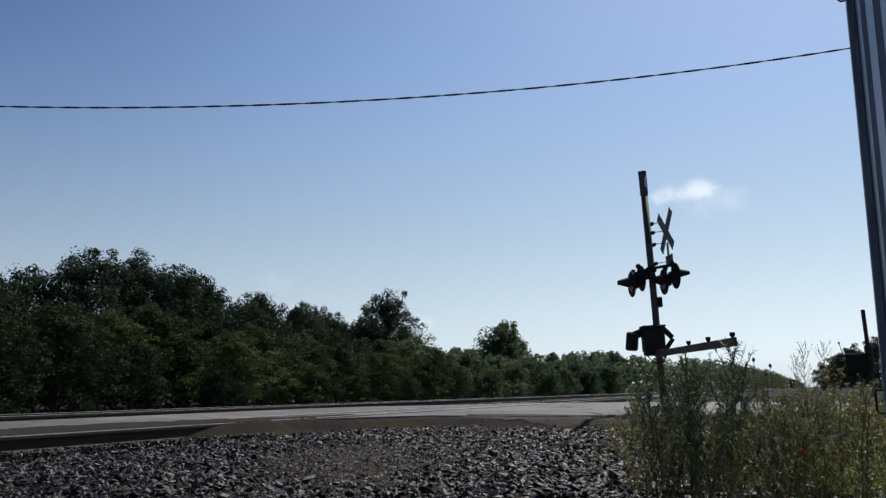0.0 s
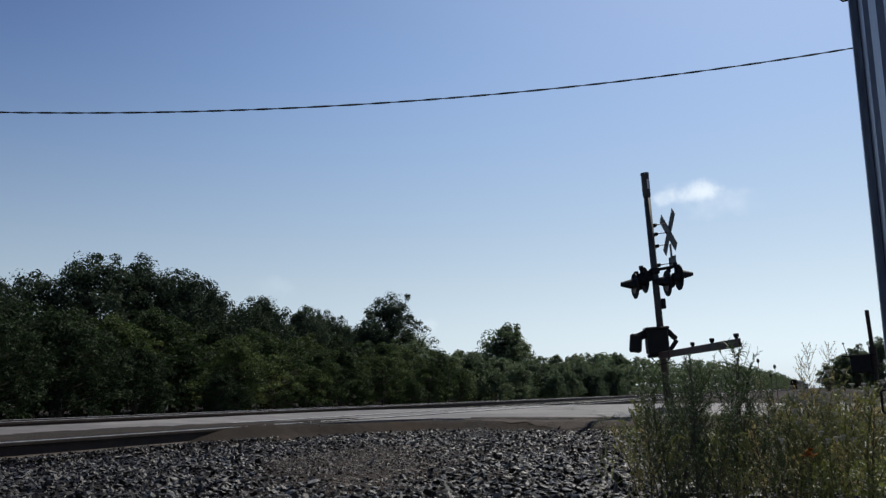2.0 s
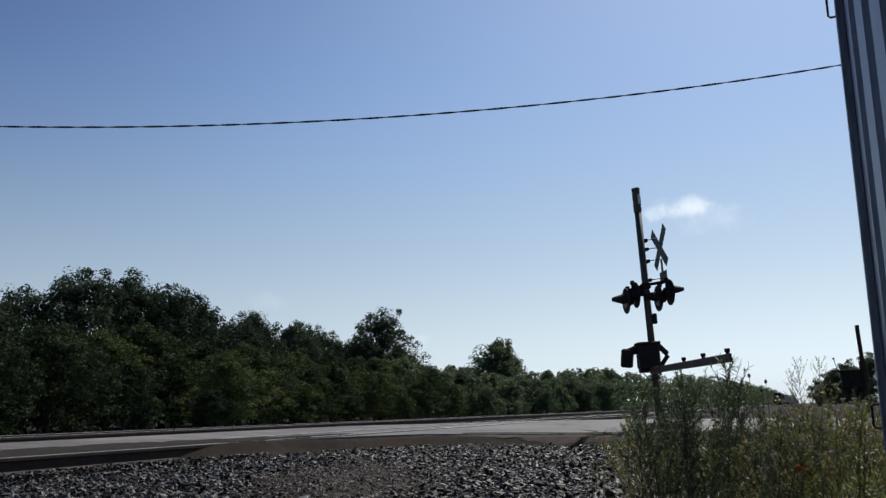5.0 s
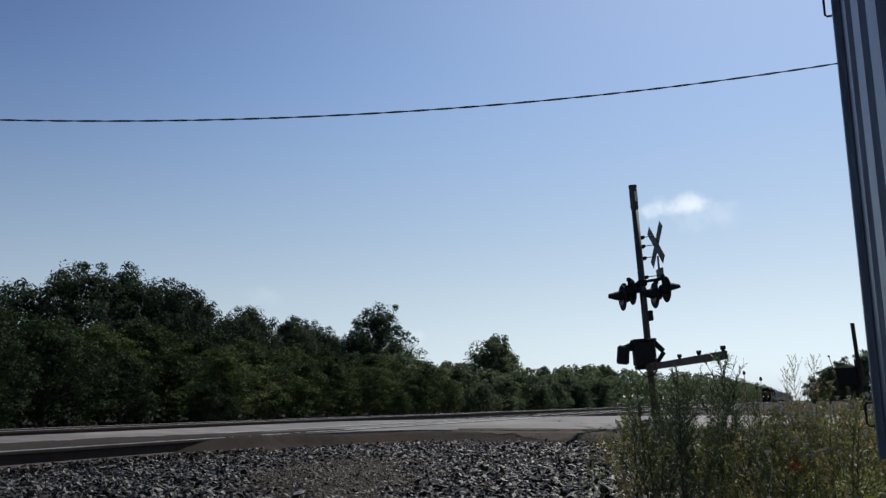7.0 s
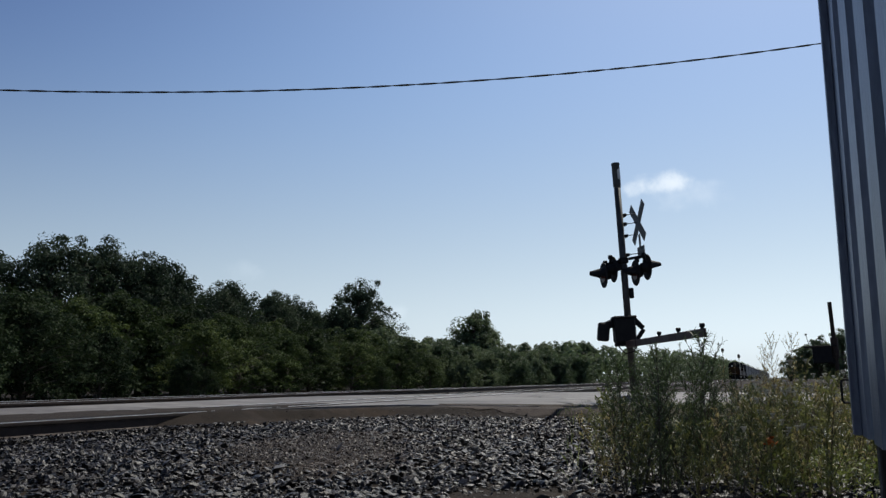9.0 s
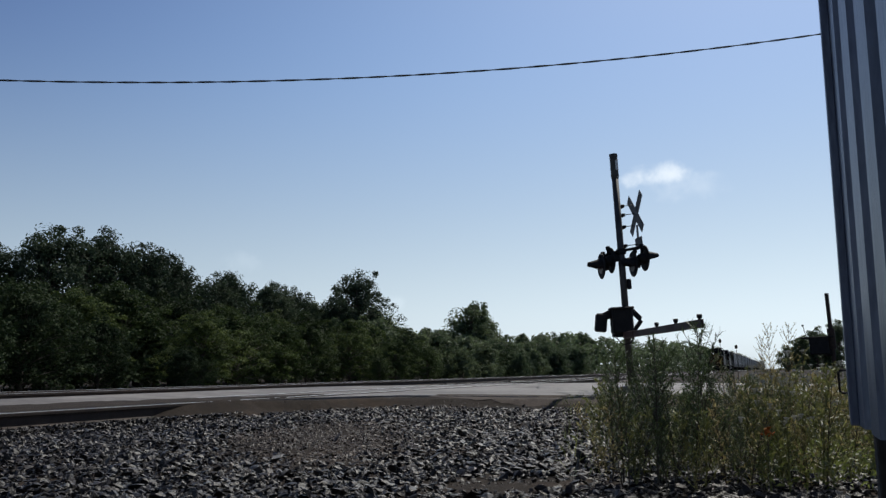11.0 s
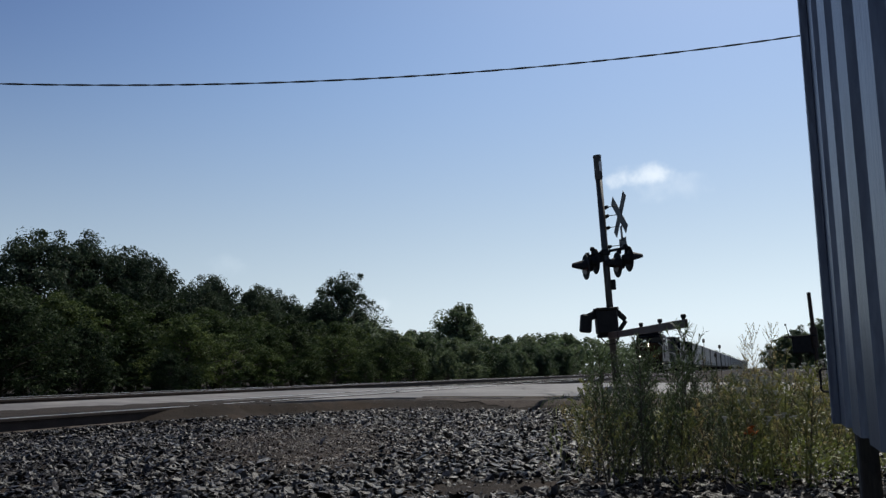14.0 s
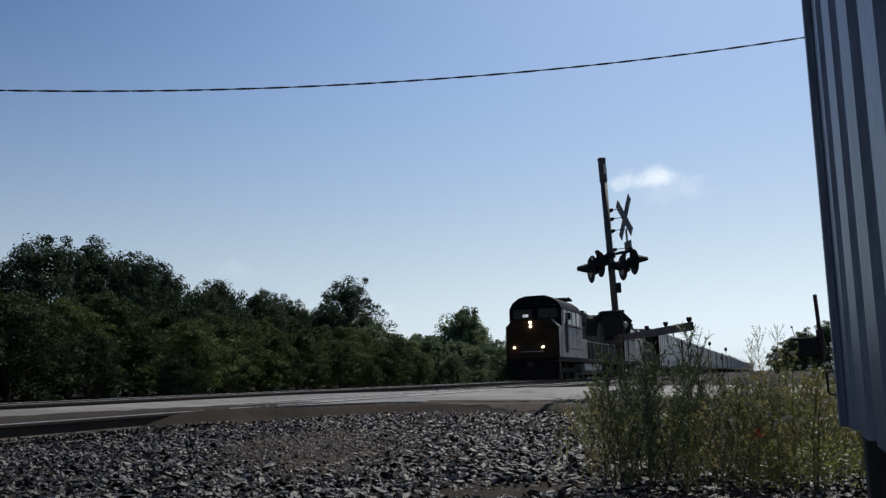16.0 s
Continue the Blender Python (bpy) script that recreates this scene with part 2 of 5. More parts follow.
M_CAR = pmat("weathered_galvanised_car_sheet", (0.36, 0.35, 0.335), (0.56, 0.55, 0.525), 1.3, 0.55, 0.2, 0.1, 25, c3=(0.22, 0.17, 0.13), spread=0.15)
M_HEAD = glow("headlight_glow", (1.0, 0.80, 0.52), 40)
M_ORANGE = pmat("orange_plastic", (0.26, 0.070, 0.014), (0.38, 0.115, 0.025), 6, 0.8, 0, 0.1, 40, spec=0.1)
M_GLASS = pmat("dark_cab_glass", (0.006, 0.007, 0.008), (0.012, 0.013, 0.015), 3, 0.12, 0, 0, 40, spec=0.12)


# ---- mesh helpers ----
class Build:
    """Collects vertices and faces of one mesh."""

    def __init__(self):
        self.v, self.f = [], []

    def add(self, verts, faces):
        k = len(self.v)
        self.v += [tuple(p) for p in verts]
        self.f += [tuple(i + k for i in q) for q in faces]
        return self

    def box(self, c, s, m=None, edge=0.0):
        """A box round c of size s, with chamfered edges, turned by m about c."""
        c, h = Vector(c), [d / 2 for d in s]
        e = min(edge, min(h) * 0.9)
        bm = bmesh.new()
        for sx in (-1, 1):
            for sy in (-1, 1):
                for sz in (-1, 1):
                    spots = ((1, 0, 0), (0, 1, 0), (0, 0, 1)) if e else ((0, 0, 0),)
                    for k in spots:
                        p = Vector((sx * (h[0] - e * (1 - k[0]) if e else h[0]), sy * (h[1] - e * (1 - k[1]) if e else h[1]), sz * (h[2] - e * (1 - k[2]) if e else h[2])))
                        bm.verts.new((m.to_3x3() @ p if m else p) + c)
        bmesh.ops.convex_hull(bm, input=bm.verts)
        bm.verts.index_update()
        self.add([v.co for v in bm.verts], [[v.index for v in f.verts] for f in bm.faces])
        bm.free()
        return self

    def tube(self, pts, radii, n=8, caps=True):
        """A round bar along pts; radii: one number or one a point."""
        pts = [Vector(p) for p in pts]
        if not isinstance(radii, (list, tuple)):
            radii = [radii] * len(pts)
        verts, faces = [], []
        radii = [float(r) for r in radii]
        ref = Vector((0.123, 0.31, 0.94))
        for i, p in enumerate(pts):
            d = (pts[min(i + 1, len(pts) - 1)] - pts[max(i - 1, 0)]).normalized()
            a = d.cross(ref if abs(d.dot(ref)) < 0.95 else Vector((1, 0, 0))).normalized()
            b = d.cross(a)
            verts += [p + radii[i] * (a * math.cos(2 * math.pi * k / n) + b * math.sin(2 * math.pi * k / n)) for k in range(n)]
        for i in range(len(pts) - 1):
            faces += [(i * n + k, i * n + (k + 1) % n, (i + 1) * n + (k + 1) % n, (i + 1) * n + k) for k in range(n)]
        if caps:
            faces += [tuple(range(n - 1, -1, -1)), tuple(range((len(pts) - 1) * n, len(pts) * n))]
        return self.add(verts, faces)

    def prism(self, outline, a, b, axis="y"):
        """An outline of (u, w) carried from a to b along an axis; u, w are the two other axes in order."""
        n = len(outline)
        put = {"x": lambda u, w, s: (s, u, w), "y": lambda u, w, s: (u, s, w), "z": lambda u, w, s: (u, w, s)}[axis]
        verts = [put(u, w, a) for u, w in outline] + [put(u, w, b) for u, w in outline]
        faces = [tuple(range(n)), tuple(range(2 * n - 1, n - 1, -1))] + [(i, (i + 1) % n, n + (i + 1) % n, n + i) for i in range(n)]
        return self.add(verts, faces)

    def mesh(self, name, material, smooth=False):
        me = bpy.data.meshes.new(name)
        me.from_pydata(self.v, [], self.f)
        bm = bmesh.new()
        bm.from_mesh(me)
        bmesh.ops.recalc_face_normals(bm, faces=bm.faces)
        bm.to_mesh(me)
        bm.free()
        me.materials.append(material)
        if smooth:
            me.polygons.foreach_set("use_smooth", [True] * len(me.polygons))
        return me


def part(name, shape, material, parent=None, label="", smooth=False):
    ob = new(name, shape.mesh(name, material, smooth) if isinstance(shape, Build) else shape)
    if parent:
        ob.parent = parent
    return tagged(ob, label)


def thing(name, label, category, group="", at=None, kind=""):
    ob = new(name)
    ob.empty_display_size = 0.1
    if at is not None:
        ob.matrix_basis = at
    return tagged(ob, label, category, group, kind)


def raw_mesh(name, verts, faces, material, smooth=False):
    """A mesh from numpy arrays: verts (n, 3), faces (m, 3 or 4)."""
    me = bpy.data.meshes.new(name)
    k = faces.shape[1]
    me.vertices.add(len(verts))
    me.vertices.foreach_set("co", verts.astype(np.float32).ravel())
    me.loops.add(faces.size)
    me.loops.foreach_set("vertex_index", faces.astype(np.int32).ravel())
    me.polygons.add(len(faces))
    me.polygons.foreach_set("loop_start", np.arange(0, faces.size, k, dtype=np.int32))
    me.polygons.foreach_set("use_smooth", np.full(len(faces), smooth))
    me.update(calc_edges=True)
    me.materials.append(material)
    return me


# ---- ground, road, ballast ----
def piece(x, spots):
    return float(np.interp(x, [p[0] for p in spots], [p[1] for p in spots]))


ROAD_Z = [(-60, -0.15), (-30, -0.1), (-18, -0.02), (-13.2, 0.07), (-10.8, 0.08), (-9.2, 0.025), (-7.4, 0.015), (-2, -0.03), (4, -0.08), (25, -0.1)]
NEAR = [(-60, -20), (-30, -6), (-17, 0), (-7.60, 2.0), (-7.58, 9.6), (-7.3, 12.2), (-6.4, 14.0), (-2.4, 13.9), (1, 15.2), (4, 17), (25, 28)]
FAR = [(-60, -6), (-30, 9), (-17.5, 15.6), (-14.5, 16.5), (-11.3, 17), (-11.0, 19), (-8.6, 27), (-4, 29), (4, 27), (25, 38)]


def ground_z(x, y):
    base = -0.17 + 0.05 * noise.noise(Vector((x * 0.35, y * 0.35, 0))) + 0.02 * noise.noise(Vector((x * 1.7, y * 1.7, 3)))
    bed = piece(x, [(-20, -0.25), (-15, -0.1), (-14, -0.02), (-10.2, -0.02), (-9.6, -0.13), (-7.6, -0.15), (-7.3, -0.17), (-6.0, -0.18)])
    if x < -6:
        base = bed + 0.25 * (base + 0.17)
    if -60 < x < 25:
        # rise to the road's edge, stay just under its surface
        n, f, z = piece(x, NEAR), piece(x, FAR), piece(x, ROAD_Z)
        if -8.1 < x and x <= -7.55 and y < 9.4:
            return -0.18
        if n - 0.1 <= y <= f + 0.02:
            return z - 0.05
        away = n - y if y < n else y - f
        if x > -7.5 and y < n:
            away += 0.25 * noise.noise(Vector((x * 0.9, y * 0.9, 12)))
            k = piece(away, [(0.0, 1.0), (0.75, 0.9), (0.98, 0.1), (1.5, 0.0)])
            return base * (1 - k) + (z - 0.02) * k
        if x > -7.5:
            k = max(0.0, 1 - away / 3)
            return base * (1 - k) + (z - 0.05) * k
    return base


def graded(lo, hi, step, reach):
    """Even steps from lo to hi, growing ones beyond, out to +-reach."""
    xs = list(np.arange(lo, hi + step / 2, step))
    s, x = step, hi
    while x < reach:
        s *= 1.35
        x += s
        xs.append(x)
    s, x = step, lo
    while x > -reach:
        s *= 1.35
        x -= s
        xs.insert(0, x)
    return xs


def build_ground():
    xs, ys = graded(-16, 4, 0.2, 3000), graded(1, 34, 0.2, 4000)
    verts = np.array([(x, y, ground_z(x, y)) for y in ys for x in xs])
    w = len(xs)
    i = np.arange((len(ys) - 1) * w).reshape(-1, w)[:, :-1].ravel()
    faces = np.stack([i, i + 1, i + w + 1, i + w], 1)
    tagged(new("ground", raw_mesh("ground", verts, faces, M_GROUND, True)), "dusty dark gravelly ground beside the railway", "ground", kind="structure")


def build_road():
    xs = sorted(set(list(np.arange(-40, 25, 0.5)) + [p[0] for p in NEAR if -40 < p[0] < 25] + [p[0] for p in FAR if -40 < p[0] < 25]))
    rows = 24
    verts, faces = [], []
    for x in xs:
        n, f, z = piece(x, NEAR), piece(x, FAR), piece(x, ROAD_Z)
        n += 0.12 * noise.noise(Vector((x * 1.3, 0, 7)))
        for k in range(rows + 1):
            y = n + (f - n) * k / rows
            lift = 0.012 * noise.noise(Vector((x * 0.8, y * 0.8, 2)))
            verts.append((x, y, z + (0 if -13.3 < x < -7 else lift)))
        verts.append((x, n - 0.02, z - 0.09))
        verts.append((x, f + 0.02, z - 0.09))
    w = rows + 3
    for i in range(len(xs) - 1):
        a, b = i * w, (i + 1) * w
        faces += [(a + k, b + k, b + k + 1, a + k + 1) for k in range(rows)]
        faces += [(a + rows + 1, b + rows + 1, b, a), (a + rows, b + rows, b + rows + 2, a + rows + 2)]
    road = tagged(part("road", Build().add(verts, faces), M_ROAD, smooth=False), "pale worn asphalt road over the level crossing, sky sheen painted in patches", "road", kind="structure")
    rng = random.Random(3)
    for x0, x1 in ((-7.63, -7.69), (-8.98, -8.90), (-11.33, -11.41), (-12.66, -12.58)):
        ya, yb = max(piece(x0, NEAR), 2.0) + 0.1, piece(x0, FAR) - 0.1
        gap = Build().box(((x0 + x1) / 2, (ya + yb) / 2, piece(x0, ROAD_Z) + 0.004), (abs(x1 - x0), yb - ya, 0.008))
        part("flangeway", gap, M_TAR, road, "dark flange gap beside the rail")
    # packed dirt between and over the siding's rails
    verts, faces, index = [], [], {}
    def spot(i, j):
        if (i, j) not in index:
            x, y = -9.3 + 0.1 * i, 2.0 + 0.1 * j
            index[i, j] = len(verts)
            verts.append((x, y, piece(x, ROAD_Z) + 0.021 + 0.007 * noise.noise(Vector((x * 3, y * 3, 1)))))
        return index[i, j]
    for i in range(21):
        for j in range(118):
            x, y = -9.25 + 0.1 * i, 2.05 + 0.1 * j
            wob = 0.3 * noise.noise(Vector((x * 1.1, y * 0.8, 5))) + 0.15 * noise.noise(Vector((x * 3.1, y * 2.6, 6)))
            lo = piece(y, [(2, -8.9), (6.4, -8.9), (7.0, -9.3), (9.8, -9.2), (11, -8.8), (13, -8.0)]) + wob
            hi = piece(y, [(2, -7.62), (9.0, -7.62), (9.3, -7.74), (13.4, -7.74)])
            if lo < x < hi:
                faces.append((spot(i, j), spot(i + 1, j), spot(i + 1, j + 1), spot(i, j + 1)))
    part("dirt_drift", Build().add(verts, faces), M_DRIFT, road, "dark brown packed dirt over the rails", True)
    verts, faces = [], []
    ys = np.arange(8.7, 13.6, 0.12)
    for y in ys:
        top = piece(y, [(8.7, -0.13), (9.1, -0.05), (9.6, 0.040), (13.6, 0.032)]) + 0.012 * noise.noise(Vector((y * 2.3, 2, 8)))
        wide = 0.55 + 0.16 * noise.noise(Vector((y * 1.3, 4, 8)))
        for k in range(8):
            x = -7.78 + (wide + 0.28) * k / 7
            foot = min(ground_z(x, y), -0.06) + 0.015
            verts.append((x, y, top + (foot - 0.02 - top) * piece(k, [(0, 0), (2, 0.02), (3, 0.16), (4, 0.5), (6, 0.92), (7, 1.0)]) + 0.014 * noise.noise(Vector((x * 5, y * 5, 3)))))
    faces = [(8 * i + k, 8 * i + k + 1, 8 * i + k + 9, 8 * i + k + 8) for i in range(len(ys) - 1) for k in range(7)]
    part("dirt_bank", Build().add(verts, faces), M_GROUND, road, "dark dirt bank at the crossing's edge", True)
    verts, faces = [], []
    xs = np.arange(-5.7, 1.6, 0.12)
    for x in xs:
        reach = piece(x, [(-5.7, 0.25), (-4.2, 1.0), (2, 1.05)]) + 0.25 * noise.noise(Vector((x * 0.9, 3, 3))) + 0.12 * noise.noise(Vector((x * 4, 1, 3)))
        for k in range(10):
            y = piece(x, NEAR) + 0.25 + 0.2 * noise.noise(Vector((x * 1.5, 8, 2))) - (reach + 0.25) * k / 9
            verts.append((x, y, max(ground_z(x, y), piece(x, ROAD_Z) if k < 2 else -9) + 0.017 - 0.0012 * k))
    faces = [(10 * i + k, 10 * i + k + 1, 10 * i + k + 11, 10 * i + k + 10) for i in range(len(xs) - 1) for k in range(9)]
    part("shoulder", Build().add(verts, faces), M_SHOULDER, road, "dusty brown gravel shoulder", True)
    for k in range(26):
        x, a = rng.uniform(-10.5, -1.5), rng.choice((0.5, 0.55, 2.1, 2.0, 1.2)) + rng.uniform(-0.2, 0.2)
        y = rng.uniform(piece(x, NEAR) + 0.4, piece(x, FAR) - 0.6)
        verts, faces = [], []
        w = rng.uniform(0.015, 0.05)
        for i in range(rng.randint(6, 18)):
            if not piece(x, NEAR) + 0.1 < y < piece(x, FAR) - 0.1 or not -10.7 < x < 0:
                break
            z = piece(x, ROAD_Z) + 0.016
            verts += [(x - w * math.sin(a), y + w * math.cos(a), z), (x + w * math.sin(a), y - w * math.cos(a), z)]
            x, y, a = x + 0.3 * math.cos(a), y + 0.3 * math.sin(a), a + rng.uniform(-0.35, 0.35)
        n = len(verts) // 2
        if n > 2:
            faces = [(2 * i, 2 * i + 1, 2 * i + 3, 2 * i + 2) for i in range(n - 1)]
            part("tar_seam", Build().add(verts, faces), M_TAR, road, "black tar-filled crack")


def rail_outline(x, top):
    half = [(0.0, 0.0), (0.034, 0.0), (0.037, -0.008), (0.037, -0.034), (0.010, -0.045), (0.010, -0.135), (0.07, -0.155), (0.075, -0.172), (0, -0.172)]
    return [(x + u, top + w) for u, w in half] + [(x - u, top + w) for u, w in half[-2:0:-1]]


def build_track(x0, top, label, y0=-120, y1=1600):
    track = thing("railway_track", label, "railway track", "tracks of the level crossing", pose(x0, 0, 0), "structure")
    for side in (-0.7525, 0.7525):
        rail = part("rail", Build().prism(rail_outline(side, top), y0, y1), M_RUST, track, "rusty steel rail with a bright head")
        part("rail_head", Build().box((side, (y0 + y1) / 2, top + 0.001), (0.062, y1 - y0, 0.004)), M_RAILHEAD, rail, "polished running surface")
    tie = Build().box((0, 0, top - 0.27), (2.6, 0.23, 0.18), edge=0.012).mesh("tie", M_TIE)
    y, count = 1.0, 0
    while count < 150:
        if not 2.0 < y < 27:
            ob = part("tie", tie, M_TIE, track)
            ob.location = (random.uniform(-0.03, 0.03), y, random.uniform(-0.008, 0.008))
            count += 1
        y += 0.53
    return track


def stones_mesh(spots, sizes, seed):
    """Angular crushed stones: one jittered octahedron-like lump at each spot."""
    rng = np.random.default_rng(seed)
    base = np.array([(1, 0, 0), (-1, 0, 0), (0, 1, 0), (0, -1, 0), (0, 0, 1), (0, 0, -1), (.62, .62, .62), (-.62, -.62, .62), (.62, -.62, -.5), (-.62, .62, -.5)])
    bm = bmesh.new()
    for p in base:
        bm.verts.new(p)
    bmesh.ops.convex_hull(bm, input=bm.verts)
    bm.verts.index_update()
    base = np.array([v.co[:] for v in bm.verts])
    tri = np.array([[v.index for v in f.verts] for f in bm.faces])
    bm.free()
    n, k = len(spots), len(base)
    shape = base[None] * (1 + rng.uniform(-0.34, 0.28, (n, k, 1))) * np.stack([rng.uniform(0.75, 1.35, n), rng.uniform(0.6, 1.1, n), rng.uniform(0.22, 0.5, n)], 1)[:, None]
    q = rng.normal(size=(n, 4))
    q[:, 1:3] *= 0.24
    q /= np.linalg.norm(q, axis=1)[:, None]
    w, x, y, z = q.T
    rot = np.stack([1 - 2 * (y * y + z * z), 2 * (x * y - w * z), 2 * (x * z + w * y), 2 * (x * y + w * z), 1 - 2 * (x * x + z * z), 2 * (y * z - w * x),
                    2 * (x * z - w * y), 2 * (y * z + w * x), 1 - 2 * (x * x + y * y)], 1).reshape(n, 3, 3)
    verts = np.einsum("nij,nkj->nki", rot, shape) * sizes[:, None, None] + spots[:, None]
    faces = tri[None] + (np.arange(n) * k)[:, None, None]
    return verts.reshape(-1, 3), faces.reshape(-1, 3)


def patch(x, y):
    """How far the fine dirt patch shows through the ballast, 0 to 1."""
    u, w = x + 3.8, y - 6.6
    d = math.hypot((0.88 * u + 0.47 * w) / 0.72, (0.88 * w - 0.47 * u) / 1.9) + 0.4 * noise.noise(Vector((x * 1.1, y * 1.1, 9))) + 0.3 * noise.noise(Vector((x * 3.7, y * 3.7, 2)))
    near = math.hypot((x + 1.25) / 0.5, (y - 4.0) / 0.35) + 0.5 * noise.noise(Vector((x * 2, y * 2, 5)))
    return min(1.0, max(0.0, 2.1 - d * 1.3, 1.5 - near * 1.2))


def build_ballast():
    rng = np.random.default_rng(4)
    spots, sizes = [], []
    for _ in range(98000):
        y = 2.2 + 11.5 * rng.random() ** 1.2
        x = rng.uniform(-1.02 * y - 1.5, 0.35 + 0.12 * y)
        if x < -7.46 or patch(x, y) * 1.02 > rng.random():
            continue
        if y > piece(x, NEAR) - 1.0 - rng.random() ** 2 * 0.8:
            continue
        weed = min(1.0, max(0.0, (x + 0.16 * y) * 1.4))
        if rng.random() < weed * 0.35:
            continue
        s = rng.choice([0.009, 0.0125, 0.0165, 0.022, 0.031], p=[0.2, 0.3, 0.29, 0.15, 0.06]) * rng.uniform(0.85, 1.2)
        spots.append((x, y, ground_z(x, y) + s * rng.uniform(0.0, 0.7)))
        sizes.append(s)
    for _ in range(6000):   # round the camera and along the siding's rail
        x, y = rng.uniform(-6.5, 0.12), rng.uniform(-2.5, 2.6)
        s = rng.uniform(0.012, 0.026)
        spots.append((x, y, ground_z(x, y) + s * 0.3))
        sizes.append(s)
    for _ in range(5000):
        x, y = rng.uniform(-7.51, -7.1), rng.uniform(2.5, 10.3)
        s = rng.uniform(0.010, 0.026)
        spots.append((x, y, -0.15 + 0.03 * rng.random()))
        sizes.append(s)
    v, f = stones_mesh(np.array(spots), np.array(sizes), 5)
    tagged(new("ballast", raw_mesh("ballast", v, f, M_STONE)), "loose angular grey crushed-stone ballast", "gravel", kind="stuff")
    # fines and pebbles on the bare patch and the road's shoulder
    spots, sizes = [], []
    for _ in range(50000):
        y = 3.0 + 12 * rng.random()
        x = rng.uniform(-7.4, 0.6)
        gap = piece(x, NEAR) - y
        if patch(x, y) > 0.15 * rng.random() or (0.05 < gap < 2.0 and rng.random() < 0.8):
            s = 0.003 + 0.010 * rng.random() ** 4
            spots.append((x, y, ground_z(x, y) + s * 0.2))
            sizes.append(s)
    for _ in range(30000):
        x, y = rng.uniform(-5.4, -2.3), rng.uniform(4.3, 9.2)
        if patch(x, y) > 0.2 + 0.5 * rng.random():
            s = 0.0035 + 0.013 * rng.random() ** 4
            spots.append((x, y, ground_z(x, y) + s * 0.2))
            sizes.append(s)
    v, f = stones_mesh(np.array(spots), np.array(sizes), 7)
    tagged(new("pebbles", raw_mesh("pebbles", v, f, M_PEBBLE)), "brownish fine gravel and grit on bare dirt", "gravel", kind="stuff")
    # track beds past the crossing
    spots, sizes = [], []
    for _ in range(6000):
        x, y = rng.uniform(-14.5, -6.8), 27 + 45 * rng.random() ** 1.6
        s = rng.uniform(0.03, 0.055)
        spots.append((x, y, ground_z(x, y) + s * 0.2))
        sizes.append(s)
    v, f = stones_mesh(np.array(spots), np.array(sizes), 6)
    tagged(new("ballast_bed", raw_mesh("ballast_bed", v, f, M_STONE)), "grey ballast between the rails past the crossing", "gravel", kind="stuff")


def build_rocks():
    """Single larger stones on the bare patch."""
    for k, (x, y, r) in enumerate(((-3.51, 6.39, 0.045), (-3.16, 4.90, 0.060), (-2.11, 4.58, 0.050), (-1.06, 4.66, 0.050))):
        v, f = stones_mesh(np.array([(0.0, 0.0, 0.0)]), np.array([r]), 50 + k)
        rock = tagged(new("rock", raw_mesh("rock", v * np.array([1, 1, 1.6]), f, M_STONE)), "dark angular stone on the bare dirt", "stone", "loose rocks")
        rock.location = (x, y, ground_z(x, y) + r * 0.3)


build_ground()
build_road()
build_track(-12.0, 0.15, "main railway track on timber ties in ballast")
build_track(-8.3, 0.03, "siding track paved flush into the crossing")
build_ballast()
build_rocks()


# ---- trees ----
def leaf_cloud(centres, radii, per, size, seed, flat=0.8, up=0.45):
    """Small folded leaf sprays scattered round clump centres: 2 triangles each."""
    rng = np.random.default_rng(seed)
    n = len(centres) * per
    c = np.repeat(centres, per, 0)
    r = np.repeat(radii, per)[:, None]
    d = rng.normal(size=(n, 3))
    d /= np.linalg.norm(d, axis=1)[:, None]
    d[:, 2] = np.where(rng.random(n) < 0.25 + up, np.abs(d[:, 2]), d[:, 2])
    p = c + d * r * (rng.random((n, 1)) ** 0.3) * np.array([1, 1, flat])
    facing = (1 - up) * d + np.array([0, 0, up]) + 0.36 * rng.normal(size=(n, 3))
    facing /= np.linalg.norm(facing, axis=1)[:, None]
    a = np.cross(facing, rng.normal(size=(n, 3)))
    a /= np.linalg.norm(a, axis=1)[:, None]
    b = np.cross(facing, a)
    s = (size * rng.uniform(0.6, 1.35, n))[:, None]
    lift = np.cross(a, b) * s * 0.25
    verts = np.stack([p - a * s, p + b * s * 0.5 + lift, p + a * s, p - b * s * 0.5 + lift], 1).reshape(-1, 3)
    k = np.arange(n)[:, None] * 4
    return verts, np.concatenate([k + np.array([[0, 1, 2]]), k + np.array([[0, 2, 3]])])


